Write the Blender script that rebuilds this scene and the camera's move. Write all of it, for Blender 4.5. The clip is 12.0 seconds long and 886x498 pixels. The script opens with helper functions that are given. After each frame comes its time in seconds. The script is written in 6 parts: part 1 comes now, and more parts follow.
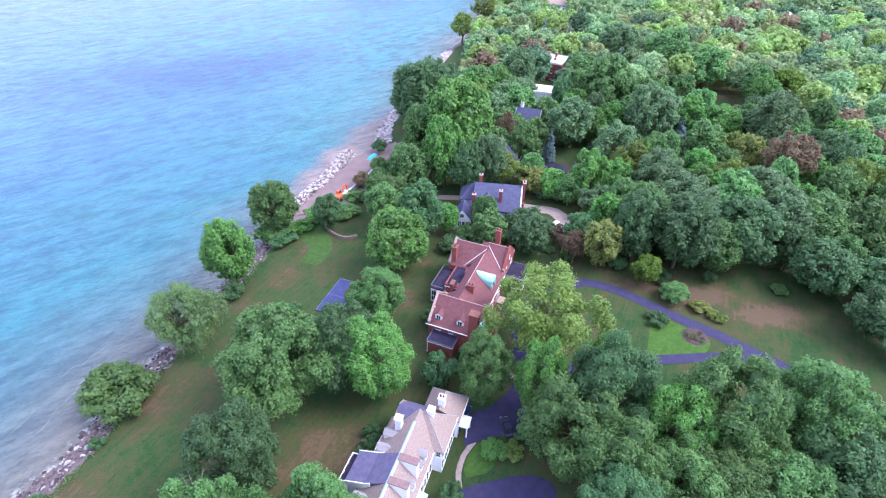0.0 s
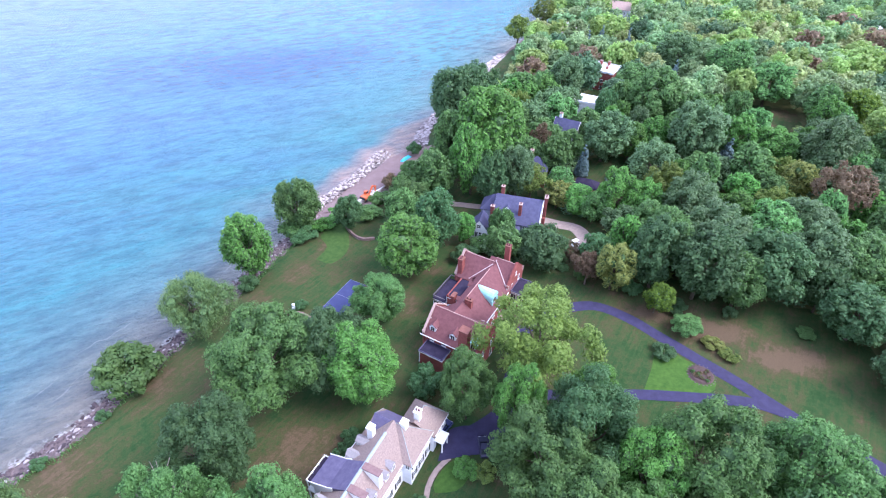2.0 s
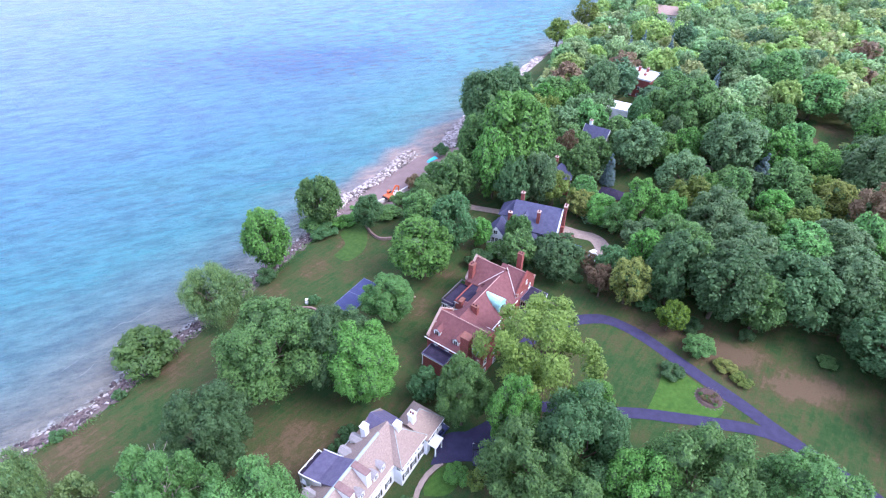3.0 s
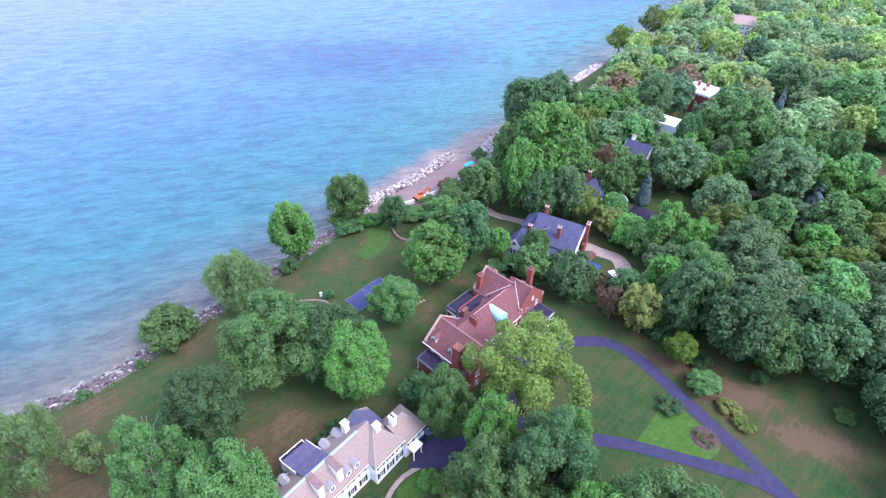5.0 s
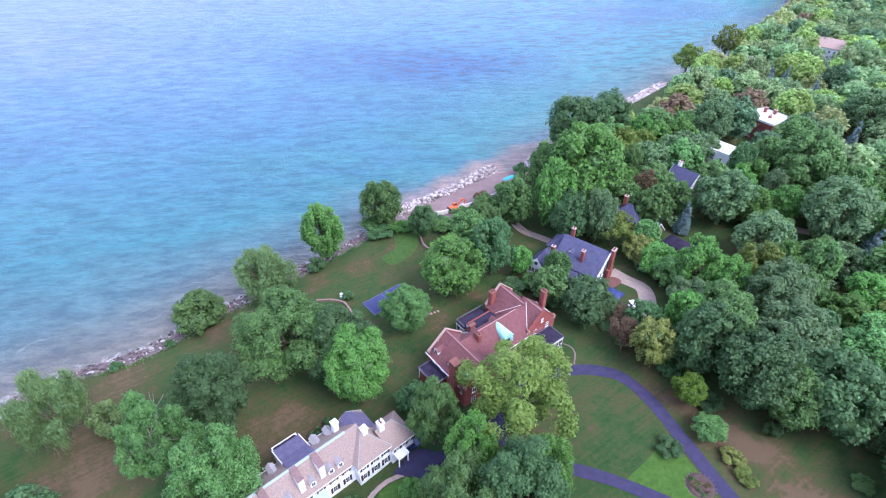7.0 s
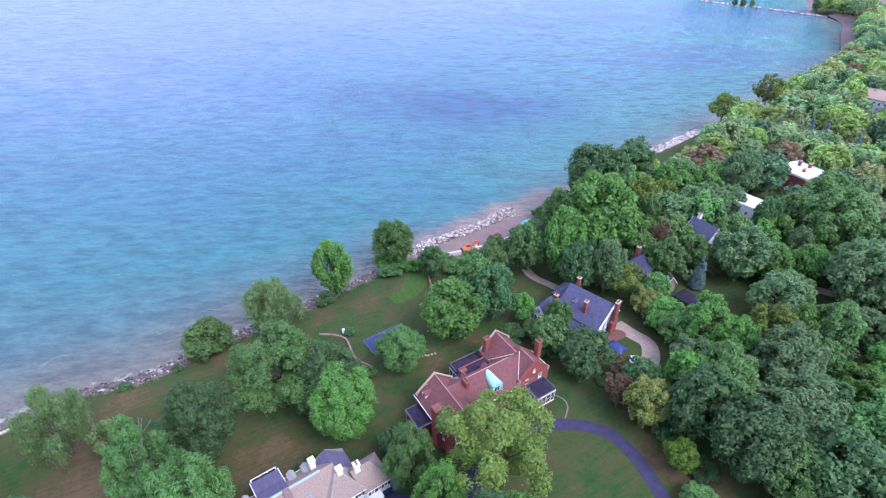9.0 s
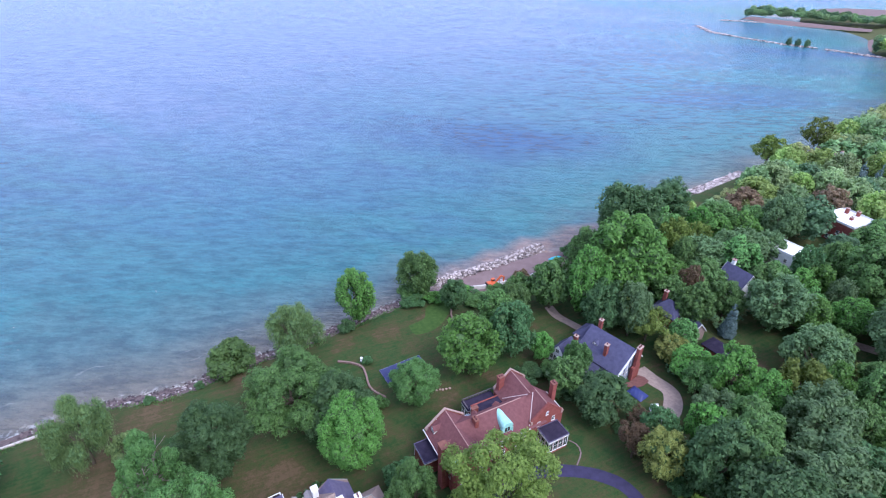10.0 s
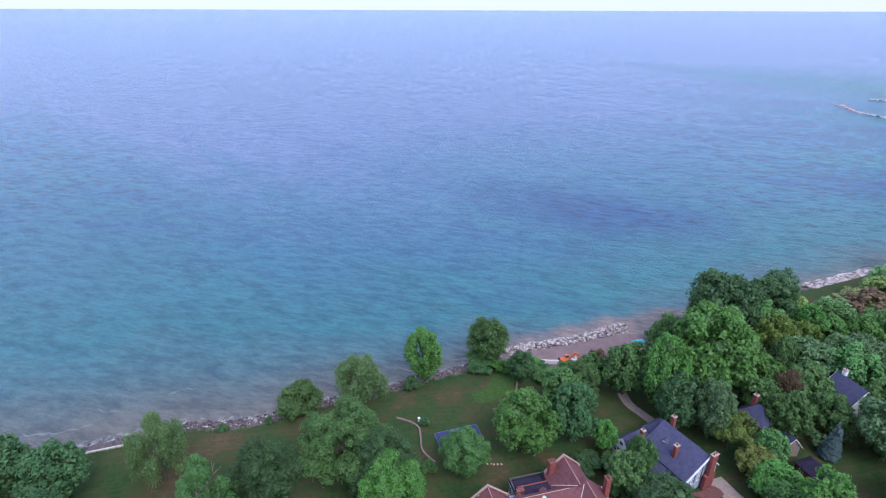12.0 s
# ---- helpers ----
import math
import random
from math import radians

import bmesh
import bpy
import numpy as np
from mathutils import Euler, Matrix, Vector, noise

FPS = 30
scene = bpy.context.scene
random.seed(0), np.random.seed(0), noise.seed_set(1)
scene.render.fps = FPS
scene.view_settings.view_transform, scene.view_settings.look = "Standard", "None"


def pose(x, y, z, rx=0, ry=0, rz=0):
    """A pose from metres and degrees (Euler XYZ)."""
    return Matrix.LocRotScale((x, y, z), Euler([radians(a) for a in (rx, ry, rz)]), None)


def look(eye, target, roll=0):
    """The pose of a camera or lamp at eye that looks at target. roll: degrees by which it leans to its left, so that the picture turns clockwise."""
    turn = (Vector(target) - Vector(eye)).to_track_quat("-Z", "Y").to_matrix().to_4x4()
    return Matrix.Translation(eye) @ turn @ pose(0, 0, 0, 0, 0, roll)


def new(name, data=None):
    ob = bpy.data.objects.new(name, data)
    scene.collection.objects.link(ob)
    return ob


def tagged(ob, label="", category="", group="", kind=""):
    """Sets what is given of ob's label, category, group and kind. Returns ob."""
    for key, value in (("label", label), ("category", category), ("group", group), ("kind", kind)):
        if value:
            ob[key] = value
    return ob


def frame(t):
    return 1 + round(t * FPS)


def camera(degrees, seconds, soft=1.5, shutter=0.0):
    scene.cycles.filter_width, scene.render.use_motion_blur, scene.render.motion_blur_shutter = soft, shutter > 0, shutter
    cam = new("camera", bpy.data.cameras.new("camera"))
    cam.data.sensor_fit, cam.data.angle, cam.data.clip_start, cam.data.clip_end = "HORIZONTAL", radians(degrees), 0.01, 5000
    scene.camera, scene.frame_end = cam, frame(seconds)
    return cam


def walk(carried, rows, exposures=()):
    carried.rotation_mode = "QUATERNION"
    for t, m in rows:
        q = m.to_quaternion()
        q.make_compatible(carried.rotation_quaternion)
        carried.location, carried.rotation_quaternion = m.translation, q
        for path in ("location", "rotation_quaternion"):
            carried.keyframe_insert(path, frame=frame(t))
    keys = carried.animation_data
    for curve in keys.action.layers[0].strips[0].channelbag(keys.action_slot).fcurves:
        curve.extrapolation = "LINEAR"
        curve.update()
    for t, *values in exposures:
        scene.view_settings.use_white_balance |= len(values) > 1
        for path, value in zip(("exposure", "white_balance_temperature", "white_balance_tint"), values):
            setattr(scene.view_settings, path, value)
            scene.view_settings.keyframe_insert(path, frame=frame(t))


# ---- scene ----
cam = camera(80.1, 12.0, 1.15)
PATH = [
    (0, (3.968, 2.505, 88.751), (4.068, 4.108, 87.558), 1.7),
    (0.5, (7.15, 2.86, 89.474), (7.194, 4.464, 88.281), 1.6),
    (1, (10.331, 3.317, 90.188), (10.314, 4.921, 88.993), 1.6),
    (1.5, (13.493, 3.977, 91.104), (13.426, 5.575, 89.902), 1.6),
    (2, (16.523, 4.736, 92.137), (16.402, 6.324, 90.927), 1.6),
    (2.5, (19.672, 5.301, 93.067), (19.485, 6.879, 91.852), 1.6),
    (3, (22.712, 6.009, 93.98), (22.451, 7.572, 92.76), 1.6),
    (5, (34.552, 9.571, 98.089), (34.072, 11.064, 96.847), 1.6),
    (5.5, (37.135, 10.659, 99.089), (36.606, 12.131, 97.843), 1.6),
    (6, (40.114, 11.708, 100.048), (39.521, 13.157, 98.803), 1.4),
    (6.5, (43.0, 12.755, 100.849), (42.343, 14.179, 99.608), 1.3),
    (8.5, (52.852, 18.543, 104.582), (52.027, 19.924, 103.394), 0.9),
    (9, (55.525, 20.024, 105.587), (54.637, 21.405, 104.445), 0.7),
    (9.5, (57.778, 21.598, 106.663), (56.821, 22.968, 105.565), 0.6),
    (10, (60.024, 23.216, 107.554), (58.975, 24.554, 106.5), 0.5),
    (10.5, (62.162, 24.365, 107.968), (61.014, 25.66, 106.967), 0.4),
    (11, (64.397, 25.791, 108.535), (63.143, 27.026, 107.586), 0.4),
    (11.5, (66.258, 27.517, 109.684), (64.921, 28.693, 108.773), 0.3),
    (12, (67.601, 29.081, 111.228), (66.198, 30.215, 110.364), 0.2),
]
walk(cam, [(t, look(eye, target, roll)) for t, eye, target, roll in PATH], [(0, 1.5, 5850, 17), (6.5, 1.3, 5850, 16), (9.5, 0.93, 5850, 15), (12, 0.42, 5850, 12)])


# ---- world, sun ----
SUN_AZIMUTH, SUN_HEIGHT = 98.0, 52.0      # degrees from +y towards +x, degrees over the horizon
world = bpy.data.worlds.new("world")
scene.world = world
world.use_nodes = True
wt = world.node_tree
sky = wt.nodes.new("ShaderNodeTexSky")
sky.sky_type = "NISHITA"
sky.sun_disc = False
sky.sun_elevation = radians(SUN_HEIGHT)
sky.sun_rotation = radians(SUN_AZIMUTH)
sky.altitude = 100
sky.air_density, sky.dust_density, sky.ozone_density = 1.0, 1.6, 2.0
haze = wt.nodes.new("ShaderNodeMix")                 # thin, even high cloud over the blue
haze.data_type = "RGBA"
haze.inputs[0].default_value = 0.45
haze.inputs[7].default_value = (8.2, 8.7, 11.4, 1)
wt.links.new(sky.outputs[0], haze.inputs[6])
wt.links.new(haze.outputs[2], wt.nodes["Background"].inputs[0])
wt.nodes["Background"].inputs[1].default_value = 0.15
sun = new("sun", bpy.data.lights.new("sun", "SUN"))
sun.data.energy, sun.data.angle, sun.data.color = 1.8, radians(30), (1.0, 0.96, 0.9)
a, e = radians(SUN_AZIMUTH), radians(SUN_HEIGHT)
sun.matrix_world = look((100 * math.sin(a) * math.cos(e), 100 * math.cos(a) * math.cos(e), 100 * math.sin(e)), (0, 0, 0))


# ---- material helpers ----
class Mat:
    """A node material with short calls for its nodes."""

    def __init__(self, name, rough=0.8, spec=0.3, metal=0.0):
        self.m = bpy.data.materials.new(name)
        self.m.use_nodes = True
        self.t = self.m.node_tree
        self.b = self.t.nodes["Principled BSDF"]
        self.b.inputs["Roughness"].default_value = rough
        self.b.inputs["Specular IOR Level"].default_value = spec
        self.b.inputs["Metallic"].default_value = metal

    def node(self, kind, **values):
        n = self.t.nodes.new(kind)
        for k, v in values.items():
            if isinstance(v, bpy.types.NodeSocket):
                self.t.links.new(v, n.inputs[k.replace("_", " ")])
            else:
                n.inputs[k.replace("_", " ")].default_value = v
        return n

    def link(self, a, b):
        self.t.links.new(a, b)

    def place(self, kind="Object"):
        return self.t.nodes.new("ShaderNodeTexCoord").outputs[kind]

    def world_place(self):
        return self.t.nodes.new("ShaderNodeNewGeometry").outputs["Position"]

    def noise(self, vec, scale, detail=4.0, rough=0.55):
        return self.node("ShaderNodeTexNoise", Vector=vec, Scale=scale, Detail=detail, Roughness=rough).outputs["Fac"]

    def ramp(self, fac, stops):
        n = self.node("ShaderNodeValToRGB", Fac=fac)
        el = n.color_ramp.elements
        while len(el) < len(stops):
            el.new(0.5)
        for k, (p, c) in zip(el, stops):
            k.position, k.color = p, (*c, 1)
        return n.outputs["Color"]

    def mix(self, fac, a, b, blend="MIX"):
        n = self.t.nodes.new("ShaderNodeMix")
        n.data_type, n.blend_type = "RGBA", blend
        for sock, v in ((n.inputs[0], fac), (n.inputs[6], a), (n.inputs[7], b)):
            if isinstance(v, bpy.types.NodeSocket):
                self.t.links.new(v, sock)
            elif sock == n.inputs[0]:
                sock.default_value = v
            else:
                sock.default_value = (*v, 1)
        return n.outputs[2]

    def math(self, op, a, b=0.0, clamp=False):
        n = self.t.nodes.new("ShaderNodeMath")
        n.operation, n.use_clamp = op, clamp
        for sock, v in ((n.inputs[0], a), (n.inputs[1], b)):
            if isinstance(v, bpy.types.NodeSocket):
                self.t.links.new(v, sock)
            else:
                sock.default_value = v
        return n.outputs[0]

    def scaled(self, vec, x, y, z, turn=0.0):
        r = self.node("ShaderNodeMapping", Vector=vec)
        r.inputs["Rotation"].default_value = (0, 0, radians(turn))
        n = self.node("ShaderNodeMapping", Vector=r.outputs[0])
        n.inputs["Scale"].default_value = (x, y, z)
        return n.outputs[0]

    def colour(self, c):
        if isinstance(c, bpy.types.NodeSocket):
            self.link(c, self.b.inputs["Base Color"])
        else:
            self.b.inputs["Base Color"].default_value = (*c, 1)
        return self

    def bump(self, height, strength=0.3, distance=0.1):
        n = self.node("ShaderNodeBump", Height=height, Strength=strength, Distance=distance)
        self.link(n.outputs[0], self.b.inputs["Normal"])
        return self


def plain(name, dark, light, scale=2.0, rough=0.8, spec=0.3, metal=0.0, bump=0.0):
    """A surface that varies between two colours at a broad and a fine scale."""
    k = Mat(name, rough, spec, metal)
    p = k.world_place()
    f = k.math("ADD", k.math("MULTIPLY", k.noise(p, scale), 0.6), k.math("MULTIPLY", k.noise(p, scale * 9), 0.4))
    k.colour(k.ramp(f, [(0.3, dark), (0.7, light)]))
    if bump:
        k.bump(k.noise(p, scale * 12), bump, 0.05)
    return k.m


def leaf_material(name, dark, light, back=0.42, joined=False):
    """Foliage: every leaf and every tree a little different; some light comes through."""
    k = Mat(name, 0.6, 0.35)
    geo = k.t.nodes.new("ShaderNodeNewGeometry")
    info = k.t.nodes.new("ShaderNodeObjectInfo")
    f = k.math("ADD", k.math("ADD", k.math("MULTIPLY", geo.outputs["Random Per Island"], 0.26),
               k.math("MULTIPLY", k.noise(geo.outputs["Position"], 0.6, 3), 0.42)), k.math("MULTIPLY", k.noise(geo.outputs["Position"], 0.09, 2), 0.3))
    col = k.ramp(f, [(0.24, dark), (0.74, light)])
    hue = k.node("ShaderNodeHueSaturation", Color=col, Fac=1.0)
    own = info.outputs["Random"]
    if joined:
        own = k.node("ShaderNodeTexVoronoi", Vector=k.scaled(geo.outputs["Position"], 1, 1, 0), Scale=0.075).outputs["Color"]
        own = k.node("ShaderNodeSeparateColor", Color=own).outputs[0]
    k.link(k.math("ADD", k.math("MULTIPLY", own, 0.024), 0.487), hue.inputs["Hue"])
    k.link(k.math("ADD", k.math("MULTIPLY", own, 0.5), 0.75), hue.inputs["Value"])
    k.colour(hue.outputs[0])
    tr = k.node("ShaderNodeBsdfTranslucent", Color=hue.outputs[0])
    ms = k.node("ShaderNodeMixShader", Fac=back)
    k.link(k.b.outputs[0], ms.inputs[1])
    k.link(tr.outputs[0], ms.inputs[2])
    k.link(ms.outputs[0], k.t.nodes["Material Output"].inputs["Surface"])
    return k.m


# ---- materials ----
LEAF = {
    "maple": leaf_material("leaf_maple", (0.041, 0.099, 0.029), (0.161, 0.307, 0.088)),
    "oak": leaf_material("leaf_oak", (0.032, 0.08, 0.03), (0.123, 0.25, 0.096)),
    "bright": leaf_material("leaf_bright", (0.054, 0.149, 0.027), (0.187, 0.413, 0.09)),
    "lime": leaf_material("leaf_lime", (0.075, 0.18, 0.02), (0.28, 0.47, 0.06)),
    "locust": leaf_material("leaf_locust", (0.07, 0.115, 0.022), (0.24, 0.32, 0.07)),
    "willow": leaf_material("leaf_willow", (0.082, 0.14, 0.052), (0.25, 0.36, 0.135)),
    "yellow": leaf_material("leaf_yellow", (0.1, 0.135, 0.03), (0.34, 0.37, 0.1)),
    "brown": leaf_material("leaf_brown", (0.12, 0.088, 0.05), (0.3, 0.215, 0.125)),
    # linden and ash: paler tree greens, partly standing in for haze over woods
    "linden": leaf_material("leaf_linden_hazed", (0.064, 0.153, 0.046), (0.216, 0.425, 0.129)),
    "ash": leaf_material("leaf_ash_hazed", (0.06, 0.112, 0.05), (0.2, 0.325, 0.142)),
    "spruce": leaf_material("leaf_spruce", (0.035, 0.066, 0.066), (0.12, 0.185, 0.185), 0.1),
}
# brighter copies of the leaf greens, with distance haze painted into the colour
HAZY_LEAF = {
    "maple": leaf_material("hazy_leaf_maple", (0.102, 0.192, 0.084), (0.336, 0.516, 0.228), joined=True),
    "oak": leaf_material("hazy_leaf_oak", (0.054, 0.12, 0.066), (0.192, 0.336, 0.168), joined=True),
    "bright": leaf_material("hazy_leaf_bright", (0.156, 0.276, 0.072), (0.456, 0.62, 0.192), joined=True),
    "locust": leaf_material("hazy_leaf_locust", (0.204, 0.276, 0.096), (0.552, 0.62, 0.276), joined=True),
    "willow": leaf_material("hazy_leaf_willow", (0.15, 0.23, 0.1), (0.4, 0.54, 0.25), joined=True),
    "yellow": leaf_material("hazy_leaf_yellow", (0.24, 0.288, 0.06), (0.6, 0.62, 0.192), joined=True),
    "brown": leaf_material("hazy_leaf_brown", (0.17, 0.125, 0.08), (0.38, 0.28, 0.175), joined=True),
    "spruce": leaf_material("hazy_leaf_spruce", (0.084, 0.132, 0.144), (0.24, 0.348, 0.36), 0.1, joined=True),
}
# inner twigs and leaves, coloured darker to paint the shade inside a crown
INNER_SHADE = plain("shaded_inner_leaves", (0.032, 0.066, 0.028), (0.12, 0.2, 0.08), 4.0, 0.9, 0.1)
BARK = plain("bark", (0.06, 0.045, 0.035), (0.16, 0.13, 0.1), 3, 0.9, 0.1, bump=0.6)
DEADWOOD = plain("dead_wood", (0.16, 0.13, 0.12), (0.3, 0.26, 0.24), 3, 0.9, 0.1, bump=0.4)


def grass_material():
    """Lawn: green, olive and dry tan blades mixed at several scales, with faint mowing streaks."""
    k = Mat("grass", 0.95, 0.1)
    p = k.world_place()
    worn = k.node("ShaderNodeAttribute")
    worn.attribute_name = "dry"
    f = worn.outputs["Fac"]
    for vec, scale, share in ((p, 0.045, 1.3), (p, 0.22, 1.1), (p, 0.9, 0.8), (p, 4.0, 0.7), (k.scaled(p, 0.12, 1.3, 1, -62), 1.0, 0.9)):
        f = k.math("ADD", f, k.math("MULTIPLY", k.math("SUBTRACT", k.noise(vec, scale, 4, 0.62), 0.5), share))
    c = k.ramp(f, [(0.0, (0.024, 0.064, 0.02)), (0.25, (0.035, 0.074, 0.025)), (0.5, (0.058, 0.076, 0.029)), (0.75, (0.083, 0.07, 0.036)), (1.0, (0.118, 0.084, 0.054))])
    tuft = k.ramp(k.noise(p, 7, 4, 0.7), [(0.3, (0.56, 0.58, 0.56)), (0.7, (1.18, 1.14, 1.12))])
    k.colour(k.mix(1.0, c, tuft, "MULTIPLY")).bump(k.noise(p, 3.0, 5, 0.7), 0.7, 0.15)
    return k.m


GRASS = grass_material()
FRESH = plain("fresh_grass", (0.03, 0.078, 0.016), (0.075, 0.14, 0.028), 1.1, 0.95, 0.1, bump=0.5)
ROUGH_GRASS = plain("rough_grass", (0.026, 0.068, 0.018), (0.07, 0.115, 0.03), 0.9, 0.95, 0.1, bump=0.6)
SOIL = plain("woodland_floor", (0.045, 0.07, 0.028), (0.12, 0.11, 0.05), 0.4, 0.95, 0.1)
SAND = plain("sand", (0.15, 0.105, 0.104), (0.225, 0.165, 0.165), 0.3, 0.95, 0.1, bump=0.3)
ASPHALT = plain("asphalt", (0.026, 0.023, 0.056), (0.048, 0.042, 0.094), 0.7, 0.85, 0.25, bump=0.2)
SHINGLE_BANK = plain("stony_bank", (0.07, 0.055, 0.055), (0.2, 0.15, 0.145), 0.9, 0.95, 0.1, bump=0.6)
GRAVEL = plain("gravel", (0.23, 0.175, 0.155), (0.39, 0.305, 0.27), 1.2, 0.95, 0.1, bump=0.4)
BRICK = plain("red_brick", (0.17, 0.046, 0.042), (0.31, 0.1, 0.085), 1.5, 0.9, 0.2, bump=0.3)
TILE_RED = plain("red_roof_tile", (0.115, 0.046, 0.05), (0.185, 0.078, 0.083), 1.2, 0.85, 0.2, bump=0.3)
TRIM = plain("white_trim", (0.66, 0.66, 0.68), (0.82, 0.82, 0.83), 1.0, 0.6, 0.3)
STUCCO = plain("white_stucco", (0.68, 0.68, 0.7), (0.84, 0.83, 0.84), 0.8, 0.85, 0.2)
SHINGLE = plain("wood_shingle", (0.17, 0.125, 0.115), (0.36, 0.275, 0.245), 4.0, 0.9, 0.15, bump=0.3)
MEMBRANE = plain("dark_flat_roof", (0.02, 0.017, 0.032), (0.046, 0.038, 0.066), 0.8, 0.95, 0.05)
SLATE = plain("blue_slate", (0.036, 0.036, 0.08), (0.078, 0.078, 0.145), 1.0, 0.7, 0.35, bump=0.3)
COPPER = plain("verdigris_copper", (0.22, 0.5, 0.47), (0.42, 0.72, 0.68), 1.5, 0.7, 0.3)
GLASS = Mat("window_glass", 0.08, 0.6).colour((0.02, 0.025, 0.03)).m
LEAD = plain("lead_roof", (0.07, 0.062, 0.12), (0.14, 0.122, 0.2), 1.2, 0.6, 0.3)
CHIMNEY_CAP = plain("sooty_brick", (0.12, 0.05, 0.042), (0.24, 0.105, 0.085), 2, 0.9, 0.15)
STONE = plain("limestone_coping", (0.3, 0.205, 0.18), (0.44, 0.32, 0.285), 1.5, 0.85, 0.2)


def water_material():
    k = Mat("lake_water", 0.22, 0.5)
    k.b.inputs["IOR"].default_value = 1.33
    p = k.world_place()
    d = k.node("ShaderNodeAttribute")
    d.attribute_name = "off_shore"
    far = d.outputs["Fac"]
    wob = k.math("ADD", far, k.math("MULTIPLY", k.math("SUBTRACT", k.noise(p, 0.03, 5), 0.5), k.math("ADD", 10, k.math("MULTIPLY", far, 0.5))))
    t = k.math("DIVIDE", wob, 600)
    # the last two stops are paler: distance haze put into the lake's colour
    c = k.ramp(t, [(0.0, (0.205, 0.19, 0.18)), (0.01, (0.185, 0.192, 0.19)), (0.026, (0.138, 0.19, 0.208)), (0.045, (0.09, 0.198, 0.242)), (0.085, (0.044, 0.212, 0.272)), (0.24, (0.042, 0.188, 0.31)), (0.6, (0.085, 0.212, 0.385)), (1.0, (0.14, 0.235, 0.45))])
    patch = k.noise(k.scaled(p, 0.004, 0.012, 1, -28), 1.0, 5)
    c = k.mix(k.math("MULTIPLY", k.ramp(patch, [(0.42, (0, 0, 0)), (0.66, (0.75, 0.75, 0.75))]), k.math("SUBTRACT", 1.0, k.math("DIVIDE", far, 420), True)), c, (0.045, 0.262, 0.295))
    c = k.mix(k.math("MULTIPLY", k.ramp(k.noise(k.scaled(p, 0.0045, 0.013, 1, -26), 1.0, 4, 0.55), [(0.5, (0, 0, 0)), (0.7, (0.7, 0.7, 0.7))]), k.math("SUBTRACT", 1.0, k.math("DIVIDE", far, 800), True)), c, (0.035, 0.11, 0.32))
    bank = k.node("ShaderNodeMapping", Vector=k.scaled(p, 1, 1, 0, -28))     # one deep blue reach off the point
    bank.inputs["Location"].default_value = (-40, -307, 0)
    bank.inputs["Scale"].default_value = (1, 1, 1)
    reach = k.node("ShaderNodeVectorMath", Vector=k.scaled(bank.outputs[0], 0.0135, 0.024, 1))
    reach.operation = "LENGTH"
    deep = k.math("SUBTRACT", 1.25, k.math("ADD", reach.outputs["Value"], k.math("MULTIPLY", k.math("SUBTRACT", k.noise(p, 0.02, 4), 0.5), 1.2)), True)
    c = k.mix(k.math("MULTIPLY", deep, 0.75), c, (0.015, 0.088, 0.27))
    silt = k.node("ShaderNodeAttribute")
    silt.attribute_name = "silt"
    c = k.mix(k.math("ADD", silt.outputs["Fac"], k.math("MULTIPLY", k.math("MULTIPLY", silt.outputs["Fac"], k.math("SUBTRACT", k.noise(p, 0.08, 4), 0.55)), 2.0), True), c, (0.34, 0.25, 0.235))
    foam = k.noise(k.scaled(p, 0.25, 0.5, 1, -60), 1.0, 5, 0.7)
    near = k.math("SUBTRACT", 1.0, k.math("MULTIPLY", far, 0.05), True)
    c = k.mix(k.math("MULTIPLY", k.ramp(foam, [(0.66, (0, 0, 0)), (0.75, (1, 1, 1))]), k.math("MULTIPLY", near, 0.5)), c, (0.7, 0.72, 0.74))
    caps = k.noise(k.scaled(p, 0.35, 1.2, 1, -38), 1.0, 2, 0.5)
    c = k.mix(k.ramp(caps, [(0.79, (0, 0, 0)), (0.83, (0.6, 0.6, 0.6))]), c, (0.75, 0.78, 0.8))
    lane = k.math("ADD", far, k.math("MULTIPLY", k.math("SUBTRACT", k.noise(p, 0.05, 3), 0.5), 16))     # breaking lines along the shore
    for at, wide, most in ((9.0, 0.35, 0.28), (15.0, 0.3, 0.2)):
        line = k.math("SUBTRACT", 1.0, k.math("DIVIDE", k.math("ABSOLUTE", k.math("SUBTRACT", lane, at)), wide), True)
        broken = k.ramp(k.noise(p, 0.09, 4, 0.6), [(0.5, (0, 0, 0)), (0.62, (most, most, most))])
        c = k.mix(k.math("MULTIPLY", line, broken), c, (0.75, 0.76, 0.78))
    wash = k.math("MULTIPLY", k.math("SUBTRACT", 1.0, k.math("DIVIDE", far, 3.2), True), k.ramp(k.noise(p, 0.5, 4, 0.7), [(0.5, (0, 0, 0)), (0.6, (0.8, 0.8, 0.8))]))
    c = k.mix(wash, c, (0.8, 0.8, 0.82))
    # bright and dark sides of the waves, painted into the water's colour
    wave_shade = k.noise(k.scaled(p, 0.11, 0.3, 1, -36), 1.0, 6, 0.7)
    c = k.mix(1.0, c, k.ramp(wave_shade, [(0.38, (0.7, 0.75, 0.82)), (0.62, (1.28, 1.24, 1.18))]), "MULTIPLY")
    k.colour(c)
    w1 = k.noise(k.scaled(p, 0.09, 0.4, 1, -38), 1.0, 5, 0.62)
    w2 = k.noise(k.scaled(p, 0.35, 1.3, 1, -32), 1.0, 4, 0.6)
    k.bump(k.math("ADD", k.math("MULTIPLY", w1, 1.6), k.math("MULTIPLY", w2, 0.9)), 1.0, 4.0)
    return k.m


WATER = water_material()


